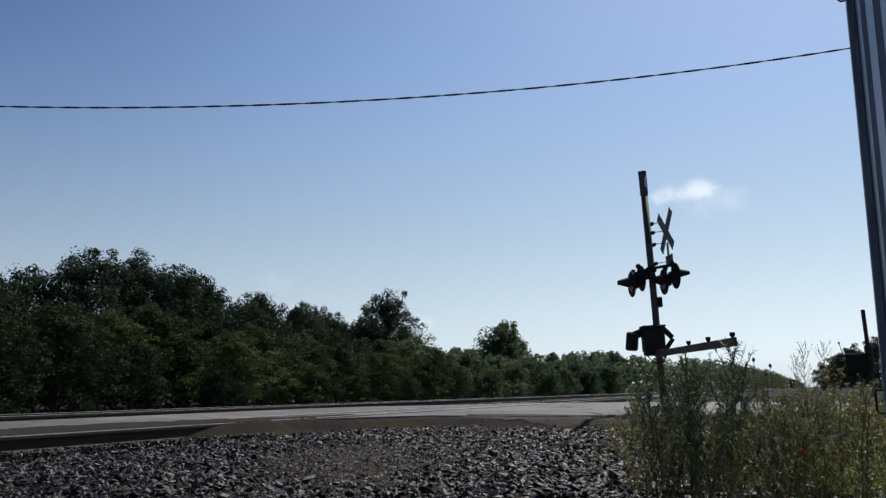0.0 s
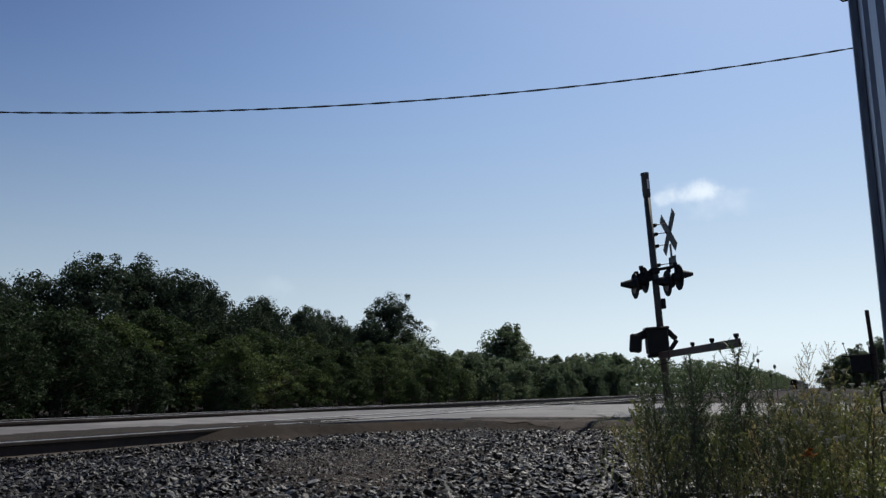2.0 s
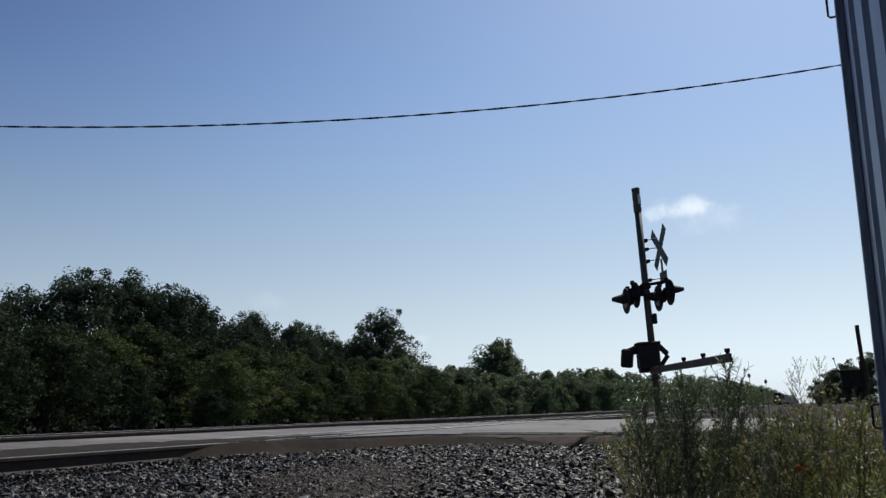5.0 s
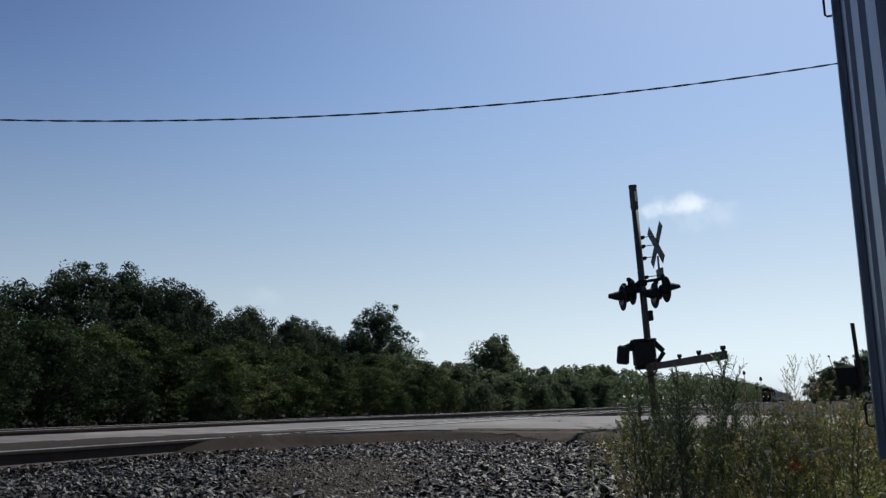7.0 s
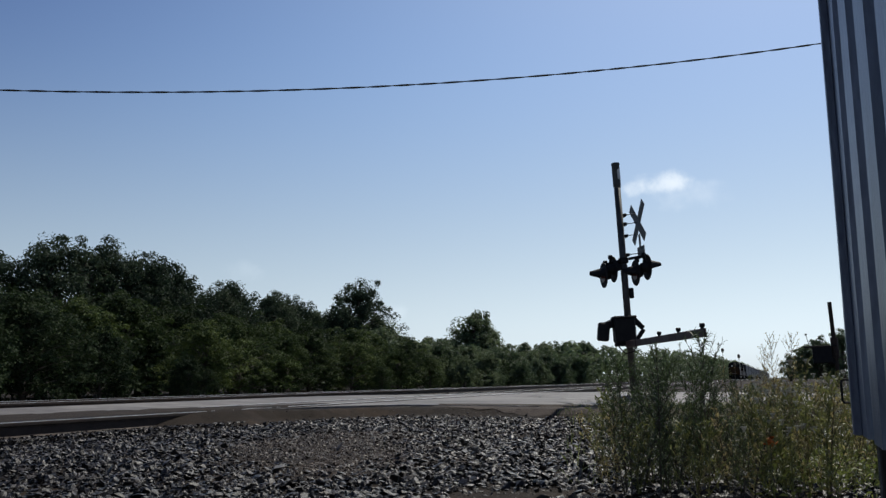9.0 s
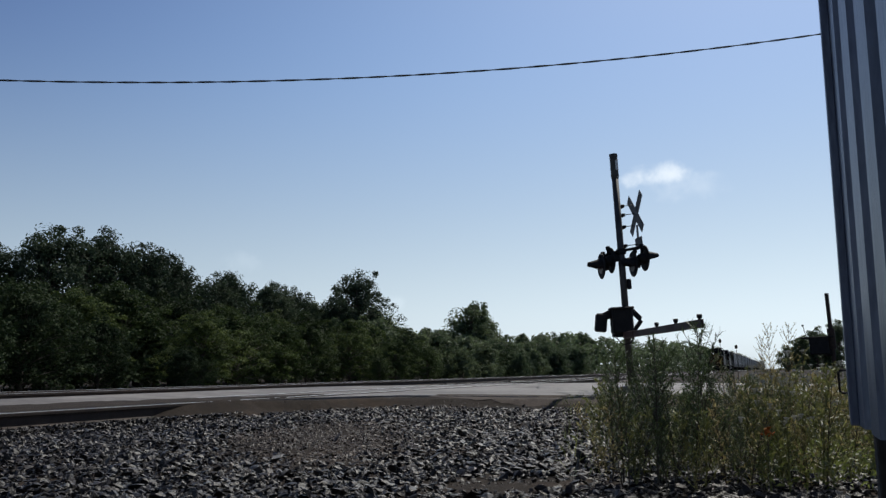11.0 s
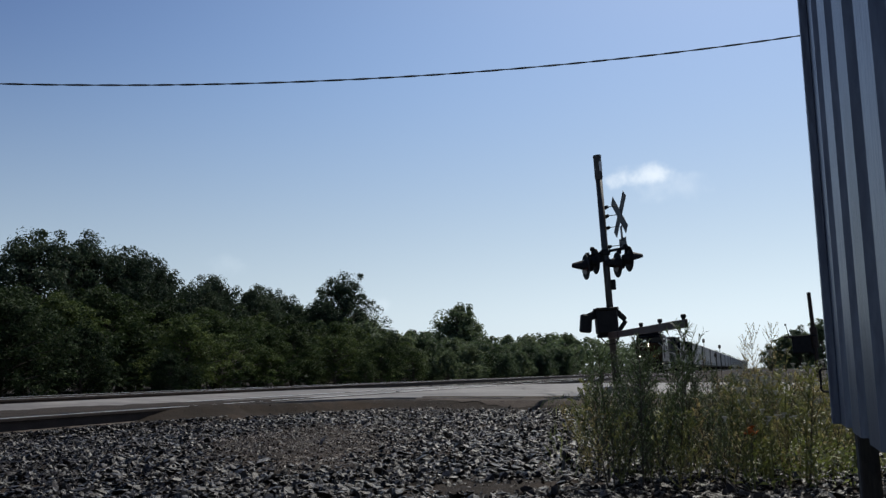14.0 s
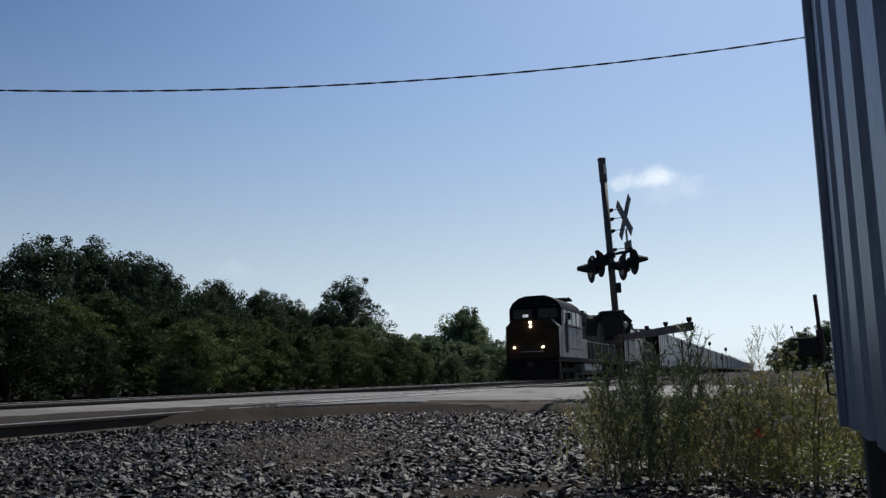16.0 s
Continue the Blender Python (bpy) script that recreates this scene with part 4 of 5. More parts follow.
def make_weed(label, height, branches, spread, leaf_len, leaf_wide, per, seed, material, tip_leaves=8, bare=0.15, droop=0.35, stem_mat=None, umbels=0, group="weeds by the shed", fine=1.0):
    rng = np.random.default_rng(seed)
    weed = thing("weed", label, "weed", group)
    stem, roots, ways = Build(), [], []
    bend = rng.normal(size=2) * 0.09 * height
    main = [Vector((bend[0] * k * k, bend[1] * k * k, height * k)) for k in np.linspace(0, 1, 7)]
    stem.tube(main, [0.0045 * fine * (1.15 - k) * (0.6 + height) for k in np.linspace(0, 1, 7)], 5)
    tips = [main[-1]]
    for i in range(branches):
        k = bare + (0.97 - bare) * (i + rng.random()) / branches
        p = Vector((bend[0] * k * k, bend[1] * k * k, height * k))
        a = i * 2.4 + rng.uniform(-0.4, 0.4)
        ln = spread * height * (1.05 - k) ** 0.6 * rng.uniform(0.6, 1.15)
        q = p + Vector((math.cos(a) * ln * 0.62, math.sin(a) * ln * 0.62, ln * rng.uniform(0.75, 1.2)))
        mid = p.lerp(q, 0.5) - Vector((0, 0, ln * 0.07))
        stem.tube([p, mid, q], [0.0024 * fine, 0.0019 * fine, 0.001 * fine], 4, False)
        tips.append(q)
        for s in rng.random(per) ** 0.8:
            r = (p.lerp(mid, s * 2) if s < 0.5 else mid.lerp(q, s * 2 - 1))
            d = (q - p).normalized() * 0.9 + Vector(rng.normal(size=3)) * 0.75 + Vector((0, 0, 0.25))
            roots.append(r[:])
            ways.append(d[:])
    for k in np.linspace(bare, 1, max(2, tip_leaves * 3)):
        for _ in range(2):
            roots.append((bend[0] * k * k, bend[1] * k * k, height * k))
            ways.append((rng.normal(), rng.normal(), 0.7))
    tagged(part("stem", stem, stem_mat or material, weed), kind="stuff")
    roots, ways = np.array(roots), np.array(ways)
    n = len(roots)
    v, f = blades(rng, roots, ways, leaf_len * rng.uniform(0.5, 1.25, n), leaf_wide * rng.uniform(0.6, 1.3, n), droop)
    part("foliage", raw_mesh("foliage", v, f, material), material, weed)
    for q in tips[:umbels]:
        head = Build()
        for j in range(14):
            a, r = j * 2.4, 0.016 * math.sqrt(j / 14)
            e = q + Vector((math.cos(a) * r, math.sin(a) * r, 0.03 + rng.uniform(-0.003, 0.003)))
            head.tube([q, e], 0.0007, 3, False)
            head.box(e, (0.006, 0.006, 0.004), pose(0, 0, 0, 0, 0, j * 31))
        part("flower_head", head, M_UMBEL, weed, "flat pale umbel of tiny flowers")
    return weed


M_UMBEL = pmat("dull_white_umbel", (0.45, 0.44, 0.38), (0.66, 0.64, 0.57), 9, 0.7, 0, 0, 60, translucent=0.3)
M_WEED_DARK = pmat("dark_feathery_weed", (0.024, 0.042, 0.016), (0.092, 0.124, 0.044), 3, 0.55, 0, 0, 30, spread=0.55, island=True, spec=0.32, translucent=0.2)
M_SEED = pmat("brown_seed_head", (0.03, 0.024, 0.016), (0.07, 0.055, 0.035), 9, 0.8, 0, 0, 60)


def plant_weeds():
    rng = random.Random(5)
    feather = [make_weed("tall feathery dark green weed with thin leaves", 0.84, 26, 0.36, 0.050, 0.0042, 25, 70 + s, M_WEED_DARK, 10, 0.12, stem_mat=M_SEED) for s in range(4)]
    leafy = [make_weed("bushy olive-green weed with narrow leaves", 0.56, 13, 0.50, 0.046, 0.008, 13, 80 + s, M_WEED, 8, 0.05) for s in range(4)]
    dry = [make_weed("yellowing weed with dry narrow leaves", 0.56, 11, 0.44, 0.04, 0.007, 12, 90 + s, M_WEED_DRY, 8, 0.08, stem_mat=M_SEED) for s in range(3)]
    lace = [make_weed("wild carrot with flat pale flower heads", 0.62, 7, 0.45, 0.04, 0.005, 9, 100 + s, M_WEED, 5, 0.1, umbels=7) for s in range(2)]
    airy = [make_weed("thin airy weed with tiny dry seeds", 0.92, 46, 0.26, 0.010, 0.0048, 12, 110, M_WEED_DRY, 2, 0.35, 0.1, M_SEED, fine=0.4)]
    used = set()

    def put(protos, x, y, s, lean=6):
        proto = rng.choice(protos)
        m = pose(x, y, ground_z(x, y) - 0.01, rng.uniform(-lean, lean), rng.uniform(-lean, lean), rng.uniform(0, 360)) @ Matrix.Scale(s, 4)
        if proto.name in used:
            copy_thing(proto, m).matrix_basis = m
        else:
            used.add(proto.name)
            proto.matrix_basis = m

    # the tall clump at the edge of the ballast
    for x, y, s in ((-0.80, 4.3, 0.66), (-0.74, 4.5, 0.76), (-0.66, 4.25, 0.82), (-0.70, 4.9, 0.78), (-0.57, 4.45, 0.70), (-0.50, 4.35, 0.74), (-0.365, 4.5, 1.02), (-0.44, 4.6, 0.80),
                    (-0.36, 4.9, 0.72), (-0.28, 4.45, 0.66), (-0.60, 5.2, 0.72), (-0.84, 5.0, 0.66), (-0.20, 4.7, 0.62), (-0.13, 4.4, 0.58), (-0.95, 5.4, 0.62), (-0.48, 4.05, 0.58), (-0.68, 4.05, 0.56), (-0.72, 4.15, 0.80), (-0.40, 4.2, 0.74), (-0.56, 4.15, 0.84)):
        put(feather, x, y, s, 13)
    for _ in range(18):   # short growth round the stems
        y = rng.uniform(3.95, 5.2)
        put(feather, rng.uniform(-0.19 * y, 0.01 * y), y, rng.uniform(0.26, 0.44), 16)
    for _ in range(18):
        y = rng.uniform(3.9, 5.4)
        put(leafy if rng.random() < 0.6 else dry, rng.uniform(-0.19 * y, 0.09 * y), y, rng.uniform(0.28, 0.45), 16)
    for _ in range(18):
        y = rng.uniform(4.1, 8.5)
        put(feather, rng.uniform(-0.185 * y, 0.02 * y), y, rng.uniform(0.42, 0.64) * (1 + (y - 4) * 0.02), 9)
    for _ in range(66):
        y = 4.0 + 8.5 * rng.random() ** 1.4
        x = rng.uniform(-0.20 * y - 0.05, 0.10 * y)
        put(leafy if rng.random() < 0.62 else dry, x, y, rng.uniform(0.5, 0.9) * (0.85 if y < 5 else 1.0), 9)
    for _ in range(62):
        y = 4.2 + 7 * rng.random() ** 1.2
        put(dry if rng.random() < 0.55 else leafy, rng.uniform(-0.05 * y, 0.10 * y), y, rng.uniform(0.65, 1.0), 9)
    for _ in range(26):
        y = 3.9 + 5 * rng.random()
        put(lace, rng.uniform(-0.03 * y, 0.10 * y), y, rng.uniform(0.6, 0.98), 7)
    for x, y, s in ((-0.02, 4.6, 0.84), (0.03, 4.9, 0.86), (-0.06, 5.2, 0.8), (-0.28, 5.6, 0.72)):
        put(airy, x, y, s, 5)
    # dark seed heads on bare stalks
    for x, y, h in ((-0.30, 5.0, 0.70), (-0.22, 5.1, 0.67), (-0.24, 5.0, 0.62)):
        stalk = thing("seed_stalk", "bare stalk with a round dark seed head", "weed", "seed stalks", pose(x, y, ground_z(x, y)))
        part("stalk", Build().tube([(0, 0, -0.01), (0.01, 0, h * 0.5), (0.004, 0, h)], 0.0016, 4), M_SEED, stalk)
        head = Build().tube([(0.004, 0, h - 0.010 + 0.024 * k) for k in (0, 0.15, 0.5, 0.85, 1)], [0.002, 0.007, 0.009, 0.006, 0.002], 7)
        part("seed_head", head, M_SEED, stalk)
    # low grass
    g = np.random.default_rng(31)
    roots = []
    for _ in range(7500):
        y = 4.3 + 9.6 * g.random() ** 0.9
        x = g.uniform(-0.23 * y - 0.1, 0.2 + 0.1 * y)
        if g.random() < 0.25 + 0.75 * min(1, max(0, (x + 0.2 * y) * 1.2)):
            roots.append((x, y, ground_z(x, y) - 0.005))
    for _ in range(4200):
        x = g.uniform(-3.6, 1.2)
        y = piece(x, NEAR) - abs(g.normal()) * 0.45
        if noise.noise(Vector((x * 1.1, y, 4))) + 0.35 * (x + 3.0) > 0:
            roots.append((x, y, ground_z(x, y) - 0.005))
    roots = np.array(roots)
    n = len(roots)
    ways = np.stack([g.normal(size=n) * 0.4, g.normal(size=n) * 0.4, np.ones(n)], 1)
    v, f = blades(g, roots, ways, g.uniform(0.05, 0.20, n), g.uniform(0.003, 0.007, n), 0.4)
    tagged(new("grass", raw_mesh("grass", v, f, M_GRASS)), "rank green and straw-coloured grass among the weeds", "grass", kind="stuff")
    # fallen leaves and bright low growth by the shed's end
    n = 800
    r = np.stack([g.uniform(-0.12, 0.42, n), g.uniform(3.95, 5.2, n), np.zeros(n)], 1)
    r[:, 2] = [ground_z(p[0], p[1]) + 0.02 + 0.16 * q for p, q in zip(r, g.random(n))]
    v, f = blades(g, r, g.normal(size=(n, 3)) + np.array([0, 0, 0.6]), g.uniform(0.015, 0.045, n), g.uniform(0.006, 0.013, n), 0.2)
    tagged(new("clover", raw_mesh("clover", v, f, M_CLOVER)), "bright green low clover-like growth", "ground cover", kind="stuff")
    # orange scrap in the weeds
    scrap = thing("litter_scrap", "crumpled orange plastic scrap caught in the weeds", "litter", at=pose(-0.067, 4.15, 0.105))
    for j in range(9):
        a = j * 2.4
        fold = Build().box((0.016 * math.cos(a) * (j / 6), 0.02 * math.sin(a), 0.008 * (j % 4)), (0.035, 0.02, 0.004), pose(0, 0, 0, 25 * math.sin(j), 30 * math.cos(j * 2), j * 40), 0.001)
        part("plastic_fold", fold, M_ORANGE, scrap)
    part("wire_stake", Build().tube([(0, 0, -0.30), (0.003, 0, 0.0)], 0.002, 5), M_SEED, scrap)


M_GRASS = pmat("mixed_grass", (0.06, 0.095, 0.025), (0.18, 0.18, 0.065), 1.6, 0.6, 0, 0, 20, spread=0.45, island=True, translucent=0.4)
M_CLOVER = pmat("bright_clover", (0.085, 0.110, 0.025), (0.19, 0.215, 0.055), 4, 0.55, 0, 0, 20, spread=0.35, island=True, translucent=0.4)
plant_weeds()


# ---- farther mast and poles ----
def build_far_mast():
    m = thing("signal_mast", "dark rusty gate mast with its machine box, far along the line", "signal mast", at=pose(3.0, 52, -0.15, 0, -2.0, 0))
    part("mast", Build().tube([(0, 0, 0), (0, 0, 4.75)], 0.11, 14), M_RUST, m, "rusty mast tube")
    part("mast_collar", Build().tube([(0, 0, 1.6), (0, 0, 2.75)], 0.2, 14), M_RUST, m)
    part("gate_machine", Build().box((-0.68, 0, 1.82), (1.0, 0.5, 0.95), edge=0.05).box((-0.2, 0.1, 1.5), (0.4, 0.4, 0.5), edge=0.05).box((-0.75, 0, 2.3), (1.7, 0.6, 0.08), edge=0.03), M_BLACK, m, "dark machine box")
    part("whip_aerial", Build().tube([(-1.3, 0, 2.3), (-1.42, 0, 3.0)], 0.02, 5).tube([(-1.42, 0, 2.96), (-1.425, 0, 3.06)], 0.06, 8), M_BLACK, m)


build_far_mast()


def build_poles():
    for k, (s, top) in enumerate(((-16.0, 6.23), (12.0, 7.17))):
        yaw = radians(23.64)
        x, y = math.cos(yaw) * s - math.sin(yaw) * 14, math.sin(yaw) * s + math.cos(yaw) * 14
        pole = thing("utility_pole", "brown wooden utility pole that carries the cable", "utility pole", "utility poles", pose(x, y, -0.6))
        part("pole_shaft", Build().tube([(0, 0, 0), (0, 0, top + 1.3)], [0.15, 0.11], 14), M_BARK, pole, smooth=True)
        part("cable_clamp", Build().box((0, 0, top + 0.6), (0.10, 0.34, 0.08), edge=0.01), M_BLACK, pole)


build_poles()


# ---- train ----
def wheel_truck(axles, parent, y0, gap, name="truck"):
    tr = part(name, Build().box((0, y0, 0.62), (2.3, gap * (axles - 1) + 1.7, 0.22), edge=0.03).box((1.08, y0, 0.55), (0.16, gap * (axles - 1) + 1.5, 0.34), edge=0.05).box((-1.08, y0, 0.55), (0.16, gap * (axles - 1) + 1.5, 0.34), edge=0.05), M_STEEL, parent, "grimy cast-steel truck")
    for k in range(axles):
        y = y0 + (k - (axles - 1) / 2) * gap
        w = Build()
        for x in (-0.76, 0.76):
            w.tube([(x - 0.07, y, 0.5), (x + 0.07, y, 0.5)], 0.5, 20)
        w.tube([(-0.8, y, 0.5), (0.8, y, 0.5)], 0.09, 8)
        part("wheelset", w, M_STEEL, tr)
    return tr


def build_loco(lit):
    loco = thing("locomotive", "dark blue diesel locomotive, dusty grey cab side, headlights lit" if lit else "pale weathered diesel locomotive coupled as second unit", "locomotive", "locomotives of the train")
    # nose, cab and hood
    nose = [(-1.5, 1.2), (1.5, 1.2), (1.5, 2.95), (1.12, 3.34), (-1.12, 3.34), (-1.5, 2.95)]
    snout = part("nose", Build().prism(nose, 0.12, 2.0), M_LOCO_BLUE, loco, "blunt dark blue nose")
    part("nose_face", Build().prism([(u * 0.97, 1.25 + (w - 1.2) * 0.97) for u, w in nose], 0.03, 0.13), M_LOCO_YELLOW, loco, "grimy yellow nose face, shade put into its colour")
    for side in (-1, 1):
        # chamfer in pale paint: the sun glint on the nose corner
        lip = Build().add([(side * 1.505, 0.10, 2.95), (side * 1.125, 0.10, 3.345), (side * 1.125, 0.55, 3.35), (side * 1.505, 0.75, 2.96), (side * 1.47, 0.10, 2.90), (side * 1.10, 0.10, 3.30)], [(0, 1, 2, 3), (0, 4, 5, 1)])
        part("nose_edge", lip, M_RAILING, snout, "nose edge chamfer, sun glint put into its colour")
        part("nose_side", Build().box((side * 1.503, 0.56, 2.1), (0.02, 0.80, 1.68), edge=0.008), M_LOCO_GREY, snout, "dusty grey nose side")
    part("nose_band", Build().box((0, 0.0, 1.58), (1.3, 0.03, 0.05), edge=0.01), M_RAILING, loco, "pale band across the nose")
    cab = [(-1.5, 1.2), (1.5, 1.2), (1.5, 4.02), (1.32, 4.35), (0.95, 4.62), (0.5, 4.74), (-0.5, 4.74), (-0.95, 4.62), (-1.32, 4.35), (-1.5, 4.02)]
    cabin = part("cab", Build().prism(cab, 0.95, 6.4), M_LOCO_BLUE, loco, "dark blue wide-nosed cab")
    part("cab_visor", Build().box((0, 0.82, 4.14), (2.5, 0.4, 0.06), pose(0, 0, 0, 12, 0, 0), 0.02), M_LOCO_BLUE, cabin)
    for x in (-0.72, 0.72):
        part("windscreen", Build().box((x, 0.935, 3.72), (1.12, 0.03, 0.56), edge=0.01), M_GLASS, cabin, "dark windscreen pane")
        part("wiper", Build().tube([(x, 0.90, 3.42), (x + 0.25, 0.90, 3.9)], 0.012, 5), M_STEEL, cabin)
    part("number_board", Build().box((-0.55, 0.90, 3.62), (0.30, 0.05, 0.15), edge=0.01), M_BOARD if lit else M_SIGN, cabin, "lit number board with unreadable figures")
    for k in range(4):
        part("board_bar", Build().box((-0.655 + 0.07 * k, 0.872, 3.62), (0.035, 0.01, 0.09)), M_STEEL, cabin)
    for side in (-1, 1):
        panel = part("cab_side", Build().box((side * 1.505, 3.68, 2.55), (0.03, 5.4, 2.6), edge=0.01), M_LOCO_GREY, cabin, "dusty grey cab side")
        for y, w in ((1.75, 0.75), (2.95, 0.85), (4.05, 0.85), (5.2, 0.8)):
            part("side_window", Build().box((side * 1.525, y, 3.52), (0.02, w, 0.78), edge=0.01), M_GLASS, panel, "dark sliding window")
            part("window_frame", Build().box((side * 1.53, y - w / 2 - 0.05, 3.52), (0.03, 0.10, 0.9), edge=0.01), M_RAILING, panel)
        part("side_door", Build().box((side * 1.525, 2.0, 2.45), (0.02, 0.65, 1.9), edge=0.01).box((side * 1.535, 1.95, 2.15), (0.02, 0.3, 0.7), edge=0.01), M_LOCO_BLUE, panel, "dark side door with a window")
        part("armrest", Build().box((side * 1.55, 4.3, 3.05), (0.08, 2.6, 0.07), edge=0.02), M_STEEL, panel)
        part("side_mirror", Build().box((side * 1.62, 2.5, 3.6), (0.16, 0.05, 0.4), edge=0.02), M_STEEL, panel)
        for z in (1.75, 3.02):
            part("side_seam", Build().box((side * 1.523, 4.1, z), (0.012, 4.2, 0.035)), M_STEEL, panel)
        for y in (1.5, 2.45, 4.65, 5.7):
            part("side_seam", Build().box((side * 1.523, y, 2.4), (0.012, 0.03, 1.3)), M_STEEL, panel)
        part("grab_iron", Build().tube([(side * 1.56, 0.35, 1.3), (side * 1.60, 0.32, 1.4), (side * 1.60, 0.32, 2.5), (side * 1.56, 0.35, 2.6)], 0.018, 6), M_RAILING, panel)
    for x, y in ((0.0, 2.6), (0.6, 4.8), (-0.5, 5.3)):
        part("roof_box", Build().box((x, y, 4.78), (0.7, 0.8, 0.16), edge=0.05), M_STEEL, cabin)
    horn = Build()
    for k in (-0.15, 0.0, 0.15):
        horn.tube([(0.9 + k, 5.6, 4.85), (0.9 + k, 5.1, 4.85)], [0.03, 0.08], 10)
    part("horn", horn.box((0.9, 5.6, 4.76), (0.5, 0.1, 0.12), edge=0.02), M_STEEL, loco)
    pilot = part("pilot", Build().prism([(-1.5, 0.35), (1.5, 0.35), (1.5, 1.25), (-1.5, 1.25)], 0.0, 0.45), M_STEEL, loco, "black pilot sheet")
    part("snow_plough", Build().add([(-1.45, -0.05, 0.05), (0, -0.55, 0.04), (1.45, -0.05, 0.05), (1.4, 0.0, 0.75), (0, -0.2, 0.72), (-1.4, 0.0, 0.75), (1.45, 0.1, 0.12), (-1.45, 0.1, 0.12), (0, 0.1, 0.72)],
                                    [(0, 1, 4, 5), (1, 2, 3, 4), (0, 7, 6, 2, 1), (5, 4, 3, 8), (2, 6, 3), (7, 0, 5), (6, 7, 5, 8, 3)]), M_STEEL, pilot)
    part("coupler", Build().box((0, -0.35, 0.85), (0.28, 0.75, 0.3), edge=0.05).box((0.08, -0.75, 0.85), (0.25, 0.2, 0.34), edge=0.06), M_RUST, pilot)
    for x in (-1.15, 1.15):
        for z in (0.45, 0.75, 1.05):
            part("step", Build().box((x, 0.25, z), (0.65, 0.5, 0.03), edge=0.005), M_RAILING, pilot, "pale-edged boarding step")
    part("underframe", Build().box((0, 11.3, 1.12), (3.0, 21.6, 0.26), edge=0.03), M_STEEL, loco)
    tank = part("fuel_tank", Build().prism([(-1.3, 0.95), (-1.35, 0.55), (-0.9, 0.25), (0.9, 0.25), (1.35, 0.55), (1.3, 0.95)], 7.6, 13.4), M_LOCO_PALE, loco, "pale dusty fuel tank")
    part("tank_strap", Build().box((1.33, 10.2, 0.72), (0.06, 0.1, 0.45), edge=0.01).box((1.33, 12.6, 0.72), (0.06, 0.1, 0.45), edge=0.01), M_STEEL, tank)
    skin = M_LOCO_BLUE if lit else M_LOCO_PALE
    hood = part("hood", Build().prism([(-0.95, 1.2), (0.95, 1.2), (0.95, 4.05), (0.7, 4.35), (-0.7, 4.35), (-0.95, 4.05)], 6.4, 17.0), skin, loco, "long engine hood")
    for k in range(9):
        for side in (-1, 1):
            part("hood_door", Build().box((side * 0.965, 7.1 + 1.1 * k, 2.5), (0.03, 0.96, 2.1), edge=0.01), skin, hood)
    for k in range(5):
        part("roof_fan", Build().tube([(0, 9.4 + 0.9 * k, 4.34), (0, 9.4 + 0.9 * k, 4.46)], [0.42, 0.36], 14), M_STEEL, hood)
    part("blower_duct", Build().prism([(0.95, 3.2), (1.4, 3.5), (1.45, 4.1), (0.95, 4.3)], 6.5, 8.6), M_LOCO_BLUE, hood)
    part("duct_flash", Build().box((1.30, 8.9, 3.85), (0.06, 0.5, 0.7), pose(0, 0, 0, -30, 0, 0), 0.02), M_LOCO_GREY, hood, "pale slanting panel")
    part("exhaust_stack", Build().box((0, 12.5, 4.45), (0.9, 0.7, 0.35), edge=0.04), M_STEEL, hood)
    rad = part("radiator", Build().prism([(-1.0, 1.2), (1.0, 1.2), (1.0, 3.5), (1.5, 4.0), (1.5, 4.6), (-1.5, 4.6), (-1.5, 4.0), (-1.0, 3.5)], 17.0, 21.6), M_LOCO_BLUE, loco, "flared radiator housing")
    for k in range(7):
        part("radiator_slat", Build().box((1.52, 17.4 + 0.62 * k, 4.3), (0.03, 0.5, 0.45), edge=0.01), M_STEEL, rad)
    for side in (-1, 1):
        rail = part("handrail", Build().tube([(side * 1.42, 6.6, 2.35), (side * 1.42, 21.4, 2.35)], 0.02, 6), M_RAILING, loco, "pale walkway handrail")
        for k in range(12):
            part("stanchion", Build().tube([(side * 1.42, 6.7 + 1.3 * k, 1.2), (side * 1.42, 6.7 + 1.3 * k, 2.36)], 0.03, 6), M_RAILING, rail)
    part("cab_locker", Build().box((1.3, 7.3, 1.85), (0.35, 1.3, 1.2), edge=0.03), M_LOCO_GREY, loco, "pale locker behind the cab")
    lens = M_HEAD if lit else M_GLASS
    for k in (-0.11, 0.11):
        part("headlight", Build().tube([(-0.05, -0.03, 3.08 + k), (-0.05, 0.06, 3.08 + k)], 0.048, 14), lens, loco, "lit headlight" if lit else "unlit headlight")
    for x in (-1.0, 0.62):
        part("ditch_light", Build().tube([(x, -0.03, 1.82), (x, 0.06, 1.82)], 0.038, 14), lens, loco, "lit ditch light" if lit else "unlit ditch light")
    for y in (4.6, 18.2):
        wheel_truck(3, loco, y, 1.95)
    return loco


M_BOARD = glow("number_board_glow", (0.9, 0.92, 1.0), 0.7)
M_RAILING = pmat("pale_railing_paint", (0.14, 0.135, 0.13), (0.25, 0.24, 0.23), 5, 0.5, 0, 0.05, 40)


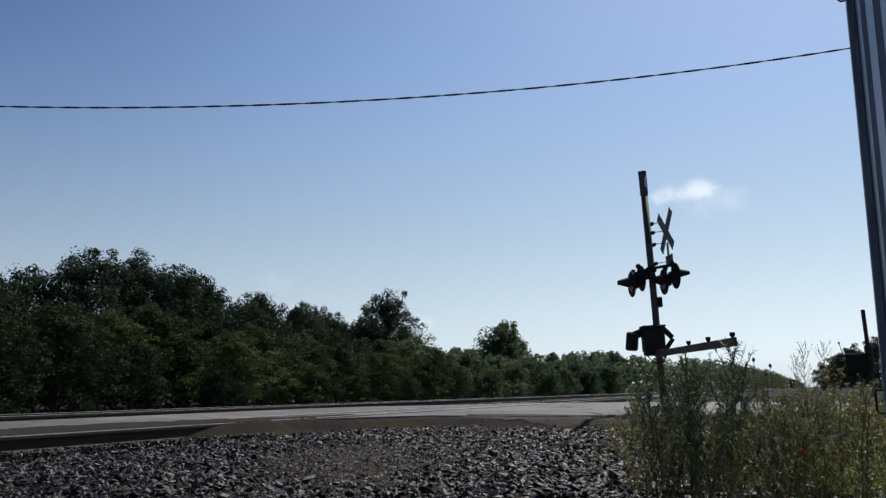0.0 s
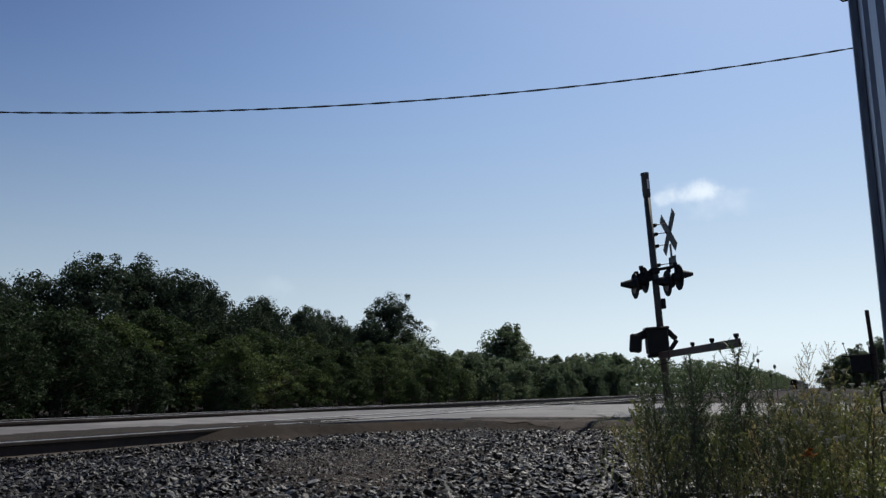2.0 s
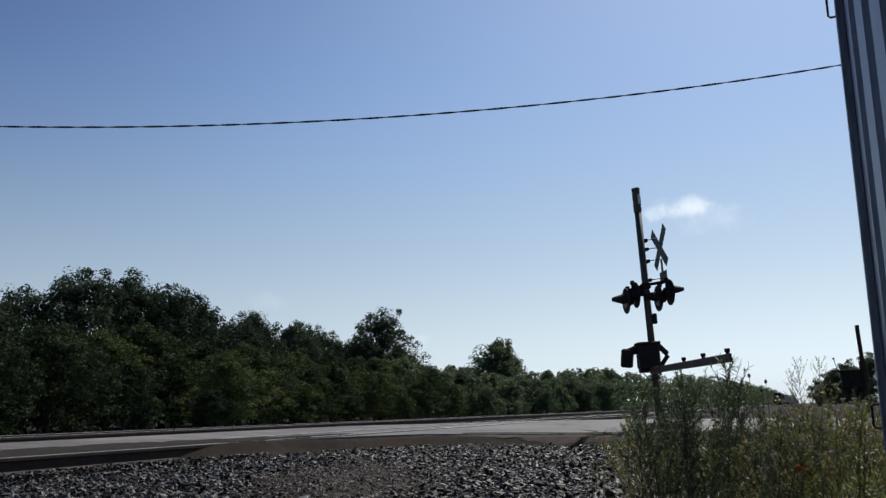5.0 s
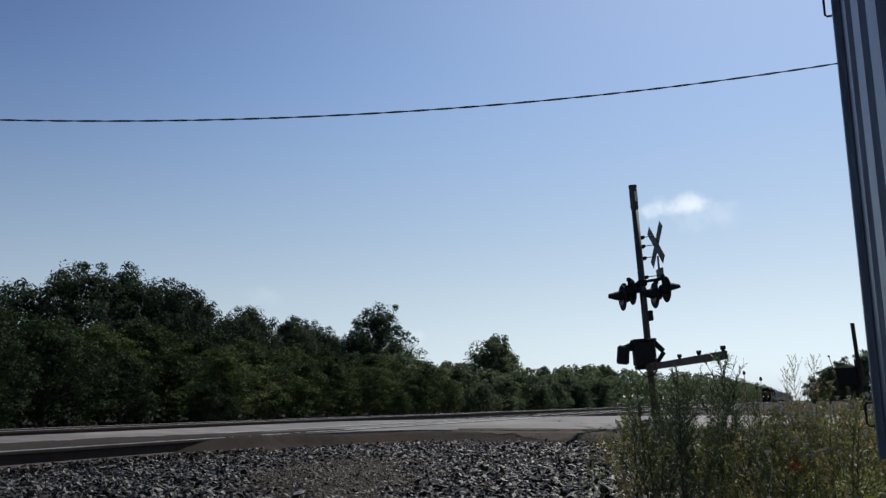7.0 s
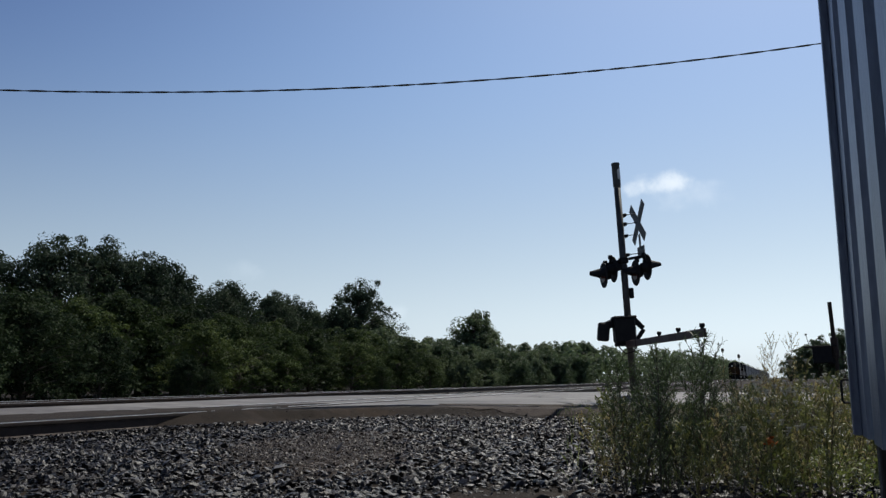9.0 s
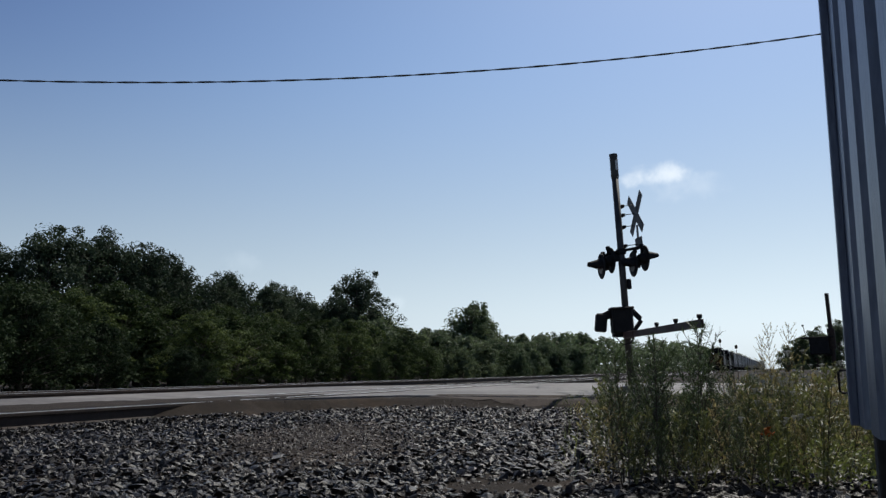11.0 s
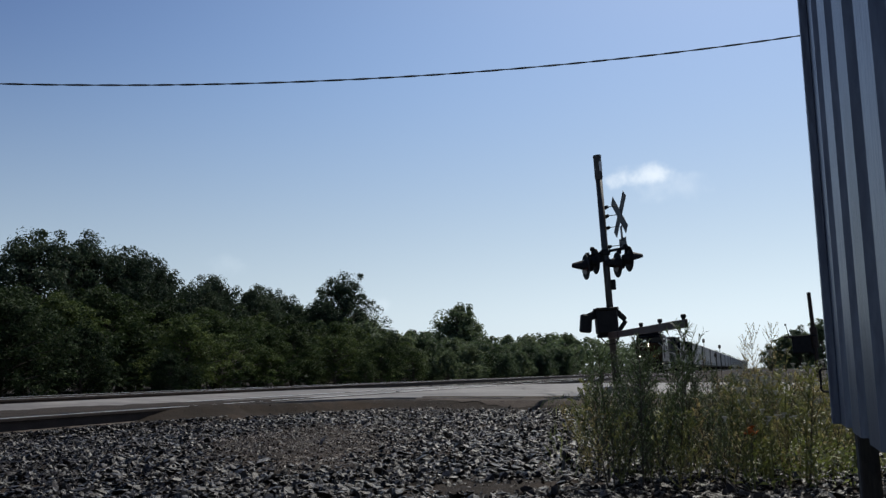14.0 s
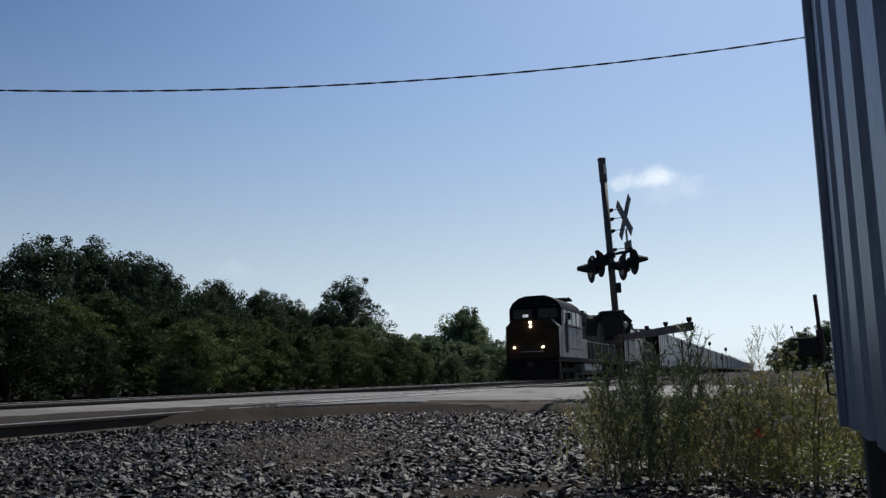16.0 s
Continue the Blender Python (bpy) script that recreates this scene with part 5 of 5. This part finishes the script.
def build_car():
    car = thing("freight_car", "long pale weathered enclosed freight car", "freight car", "freight cars of the train")
    body = part("body", Build().box((0, 13.5, 2.75), (2.86, 25.6, 3.7), edge=0.03), M_CAR, car, "pale ribbed car body")
    part("roof", Build().prism([(-1.5, 4.58), (1.5, 4.58), (1.42, 4.72), (0.8, 4.88), (-0.8, 4.88), (-1.42, 4.72)], 0.6, 26.4), M_CAR, car, "shallow arched car roof")
    part("sill", Build().box((0, 13.5, 0.92), (2.95, 25.8, 0.34), edge=0.03), M_STEEL, car)
    for side in (-1, 1):
        for k in range(14):
            part("side_post", Build().box((side * 1.46, 0.75 + 1.96 * k, 2.78), (0.09, 0.14, 3.62), edge=0.015), M_CAR, body)
        for k in range(13):
            part("side_panel", Build().box((side * 1.437, 1.73 + 1.96 * k, 3.9 - (k % 3) * 0.03), (0.03, 1.7, 1.25), edge=0.01).box((side * 1.437, 1.73 + 1.96 * k, 2.35), (0.03, 1.7, 1.5), edge=0.01), M_CAR, body)
    for y in (0.62, 26.38):
        part("end_door", Build().box((0, y, 2.8), (2.7, 0.1, 3.5), edge=0.03), M_STEEL, car, "dark end door")
        part("coupler", Build().box((0, y + (0.35 if y > 10 else -0.35), 0.85), (0.28, 0.6, 0.28), edge=0.05), M_RUST, car)
        # dark strips added at the corners to widen the shaded gap between cars
        for side in (-1, 1):
            part("corner_post", Build().box((side * 1.44, y + (0.16 if y < 10 else -0.16), 2.75), (0.16, 0.5, 3.66), edge=0.02), M_STEEL, car, "dark post added to stand in for the shaded gap between cars")
    for y in (3.0, 24.0):
        wheel_truck(2, car, y, 1.75)
    return car


LOCOS = [build_loco(True), build_loco(False)]
CARS = [build_car()]
for _ in range(21):
    CARS.append(copy_thing(CARS[0], pose(0, 0, 0)))


def front(t):
    """How far up the line the locomotive's nose is, in metres: it slows gently as it comes."""
    k = 16.0 - t
    return 45.0 + 26.5 * k + 0.39 * k * k


def motions():
    times = [0.0, 0.1] + [0.5 * k for k in range(1, 32)] + [15.9, 16.0]
    for i, loco in enumerate(LOCOS):
        walk(loco, [(t, pose(-12, front(t) + 22.6 * i, 0.15)) for t in times])
    for i, car in enumerate(CARS):
        walk(car, [(t, pose(-12, front(t) + 45.2 + 27.0 * i, 0.15)) for t in times])


motions()
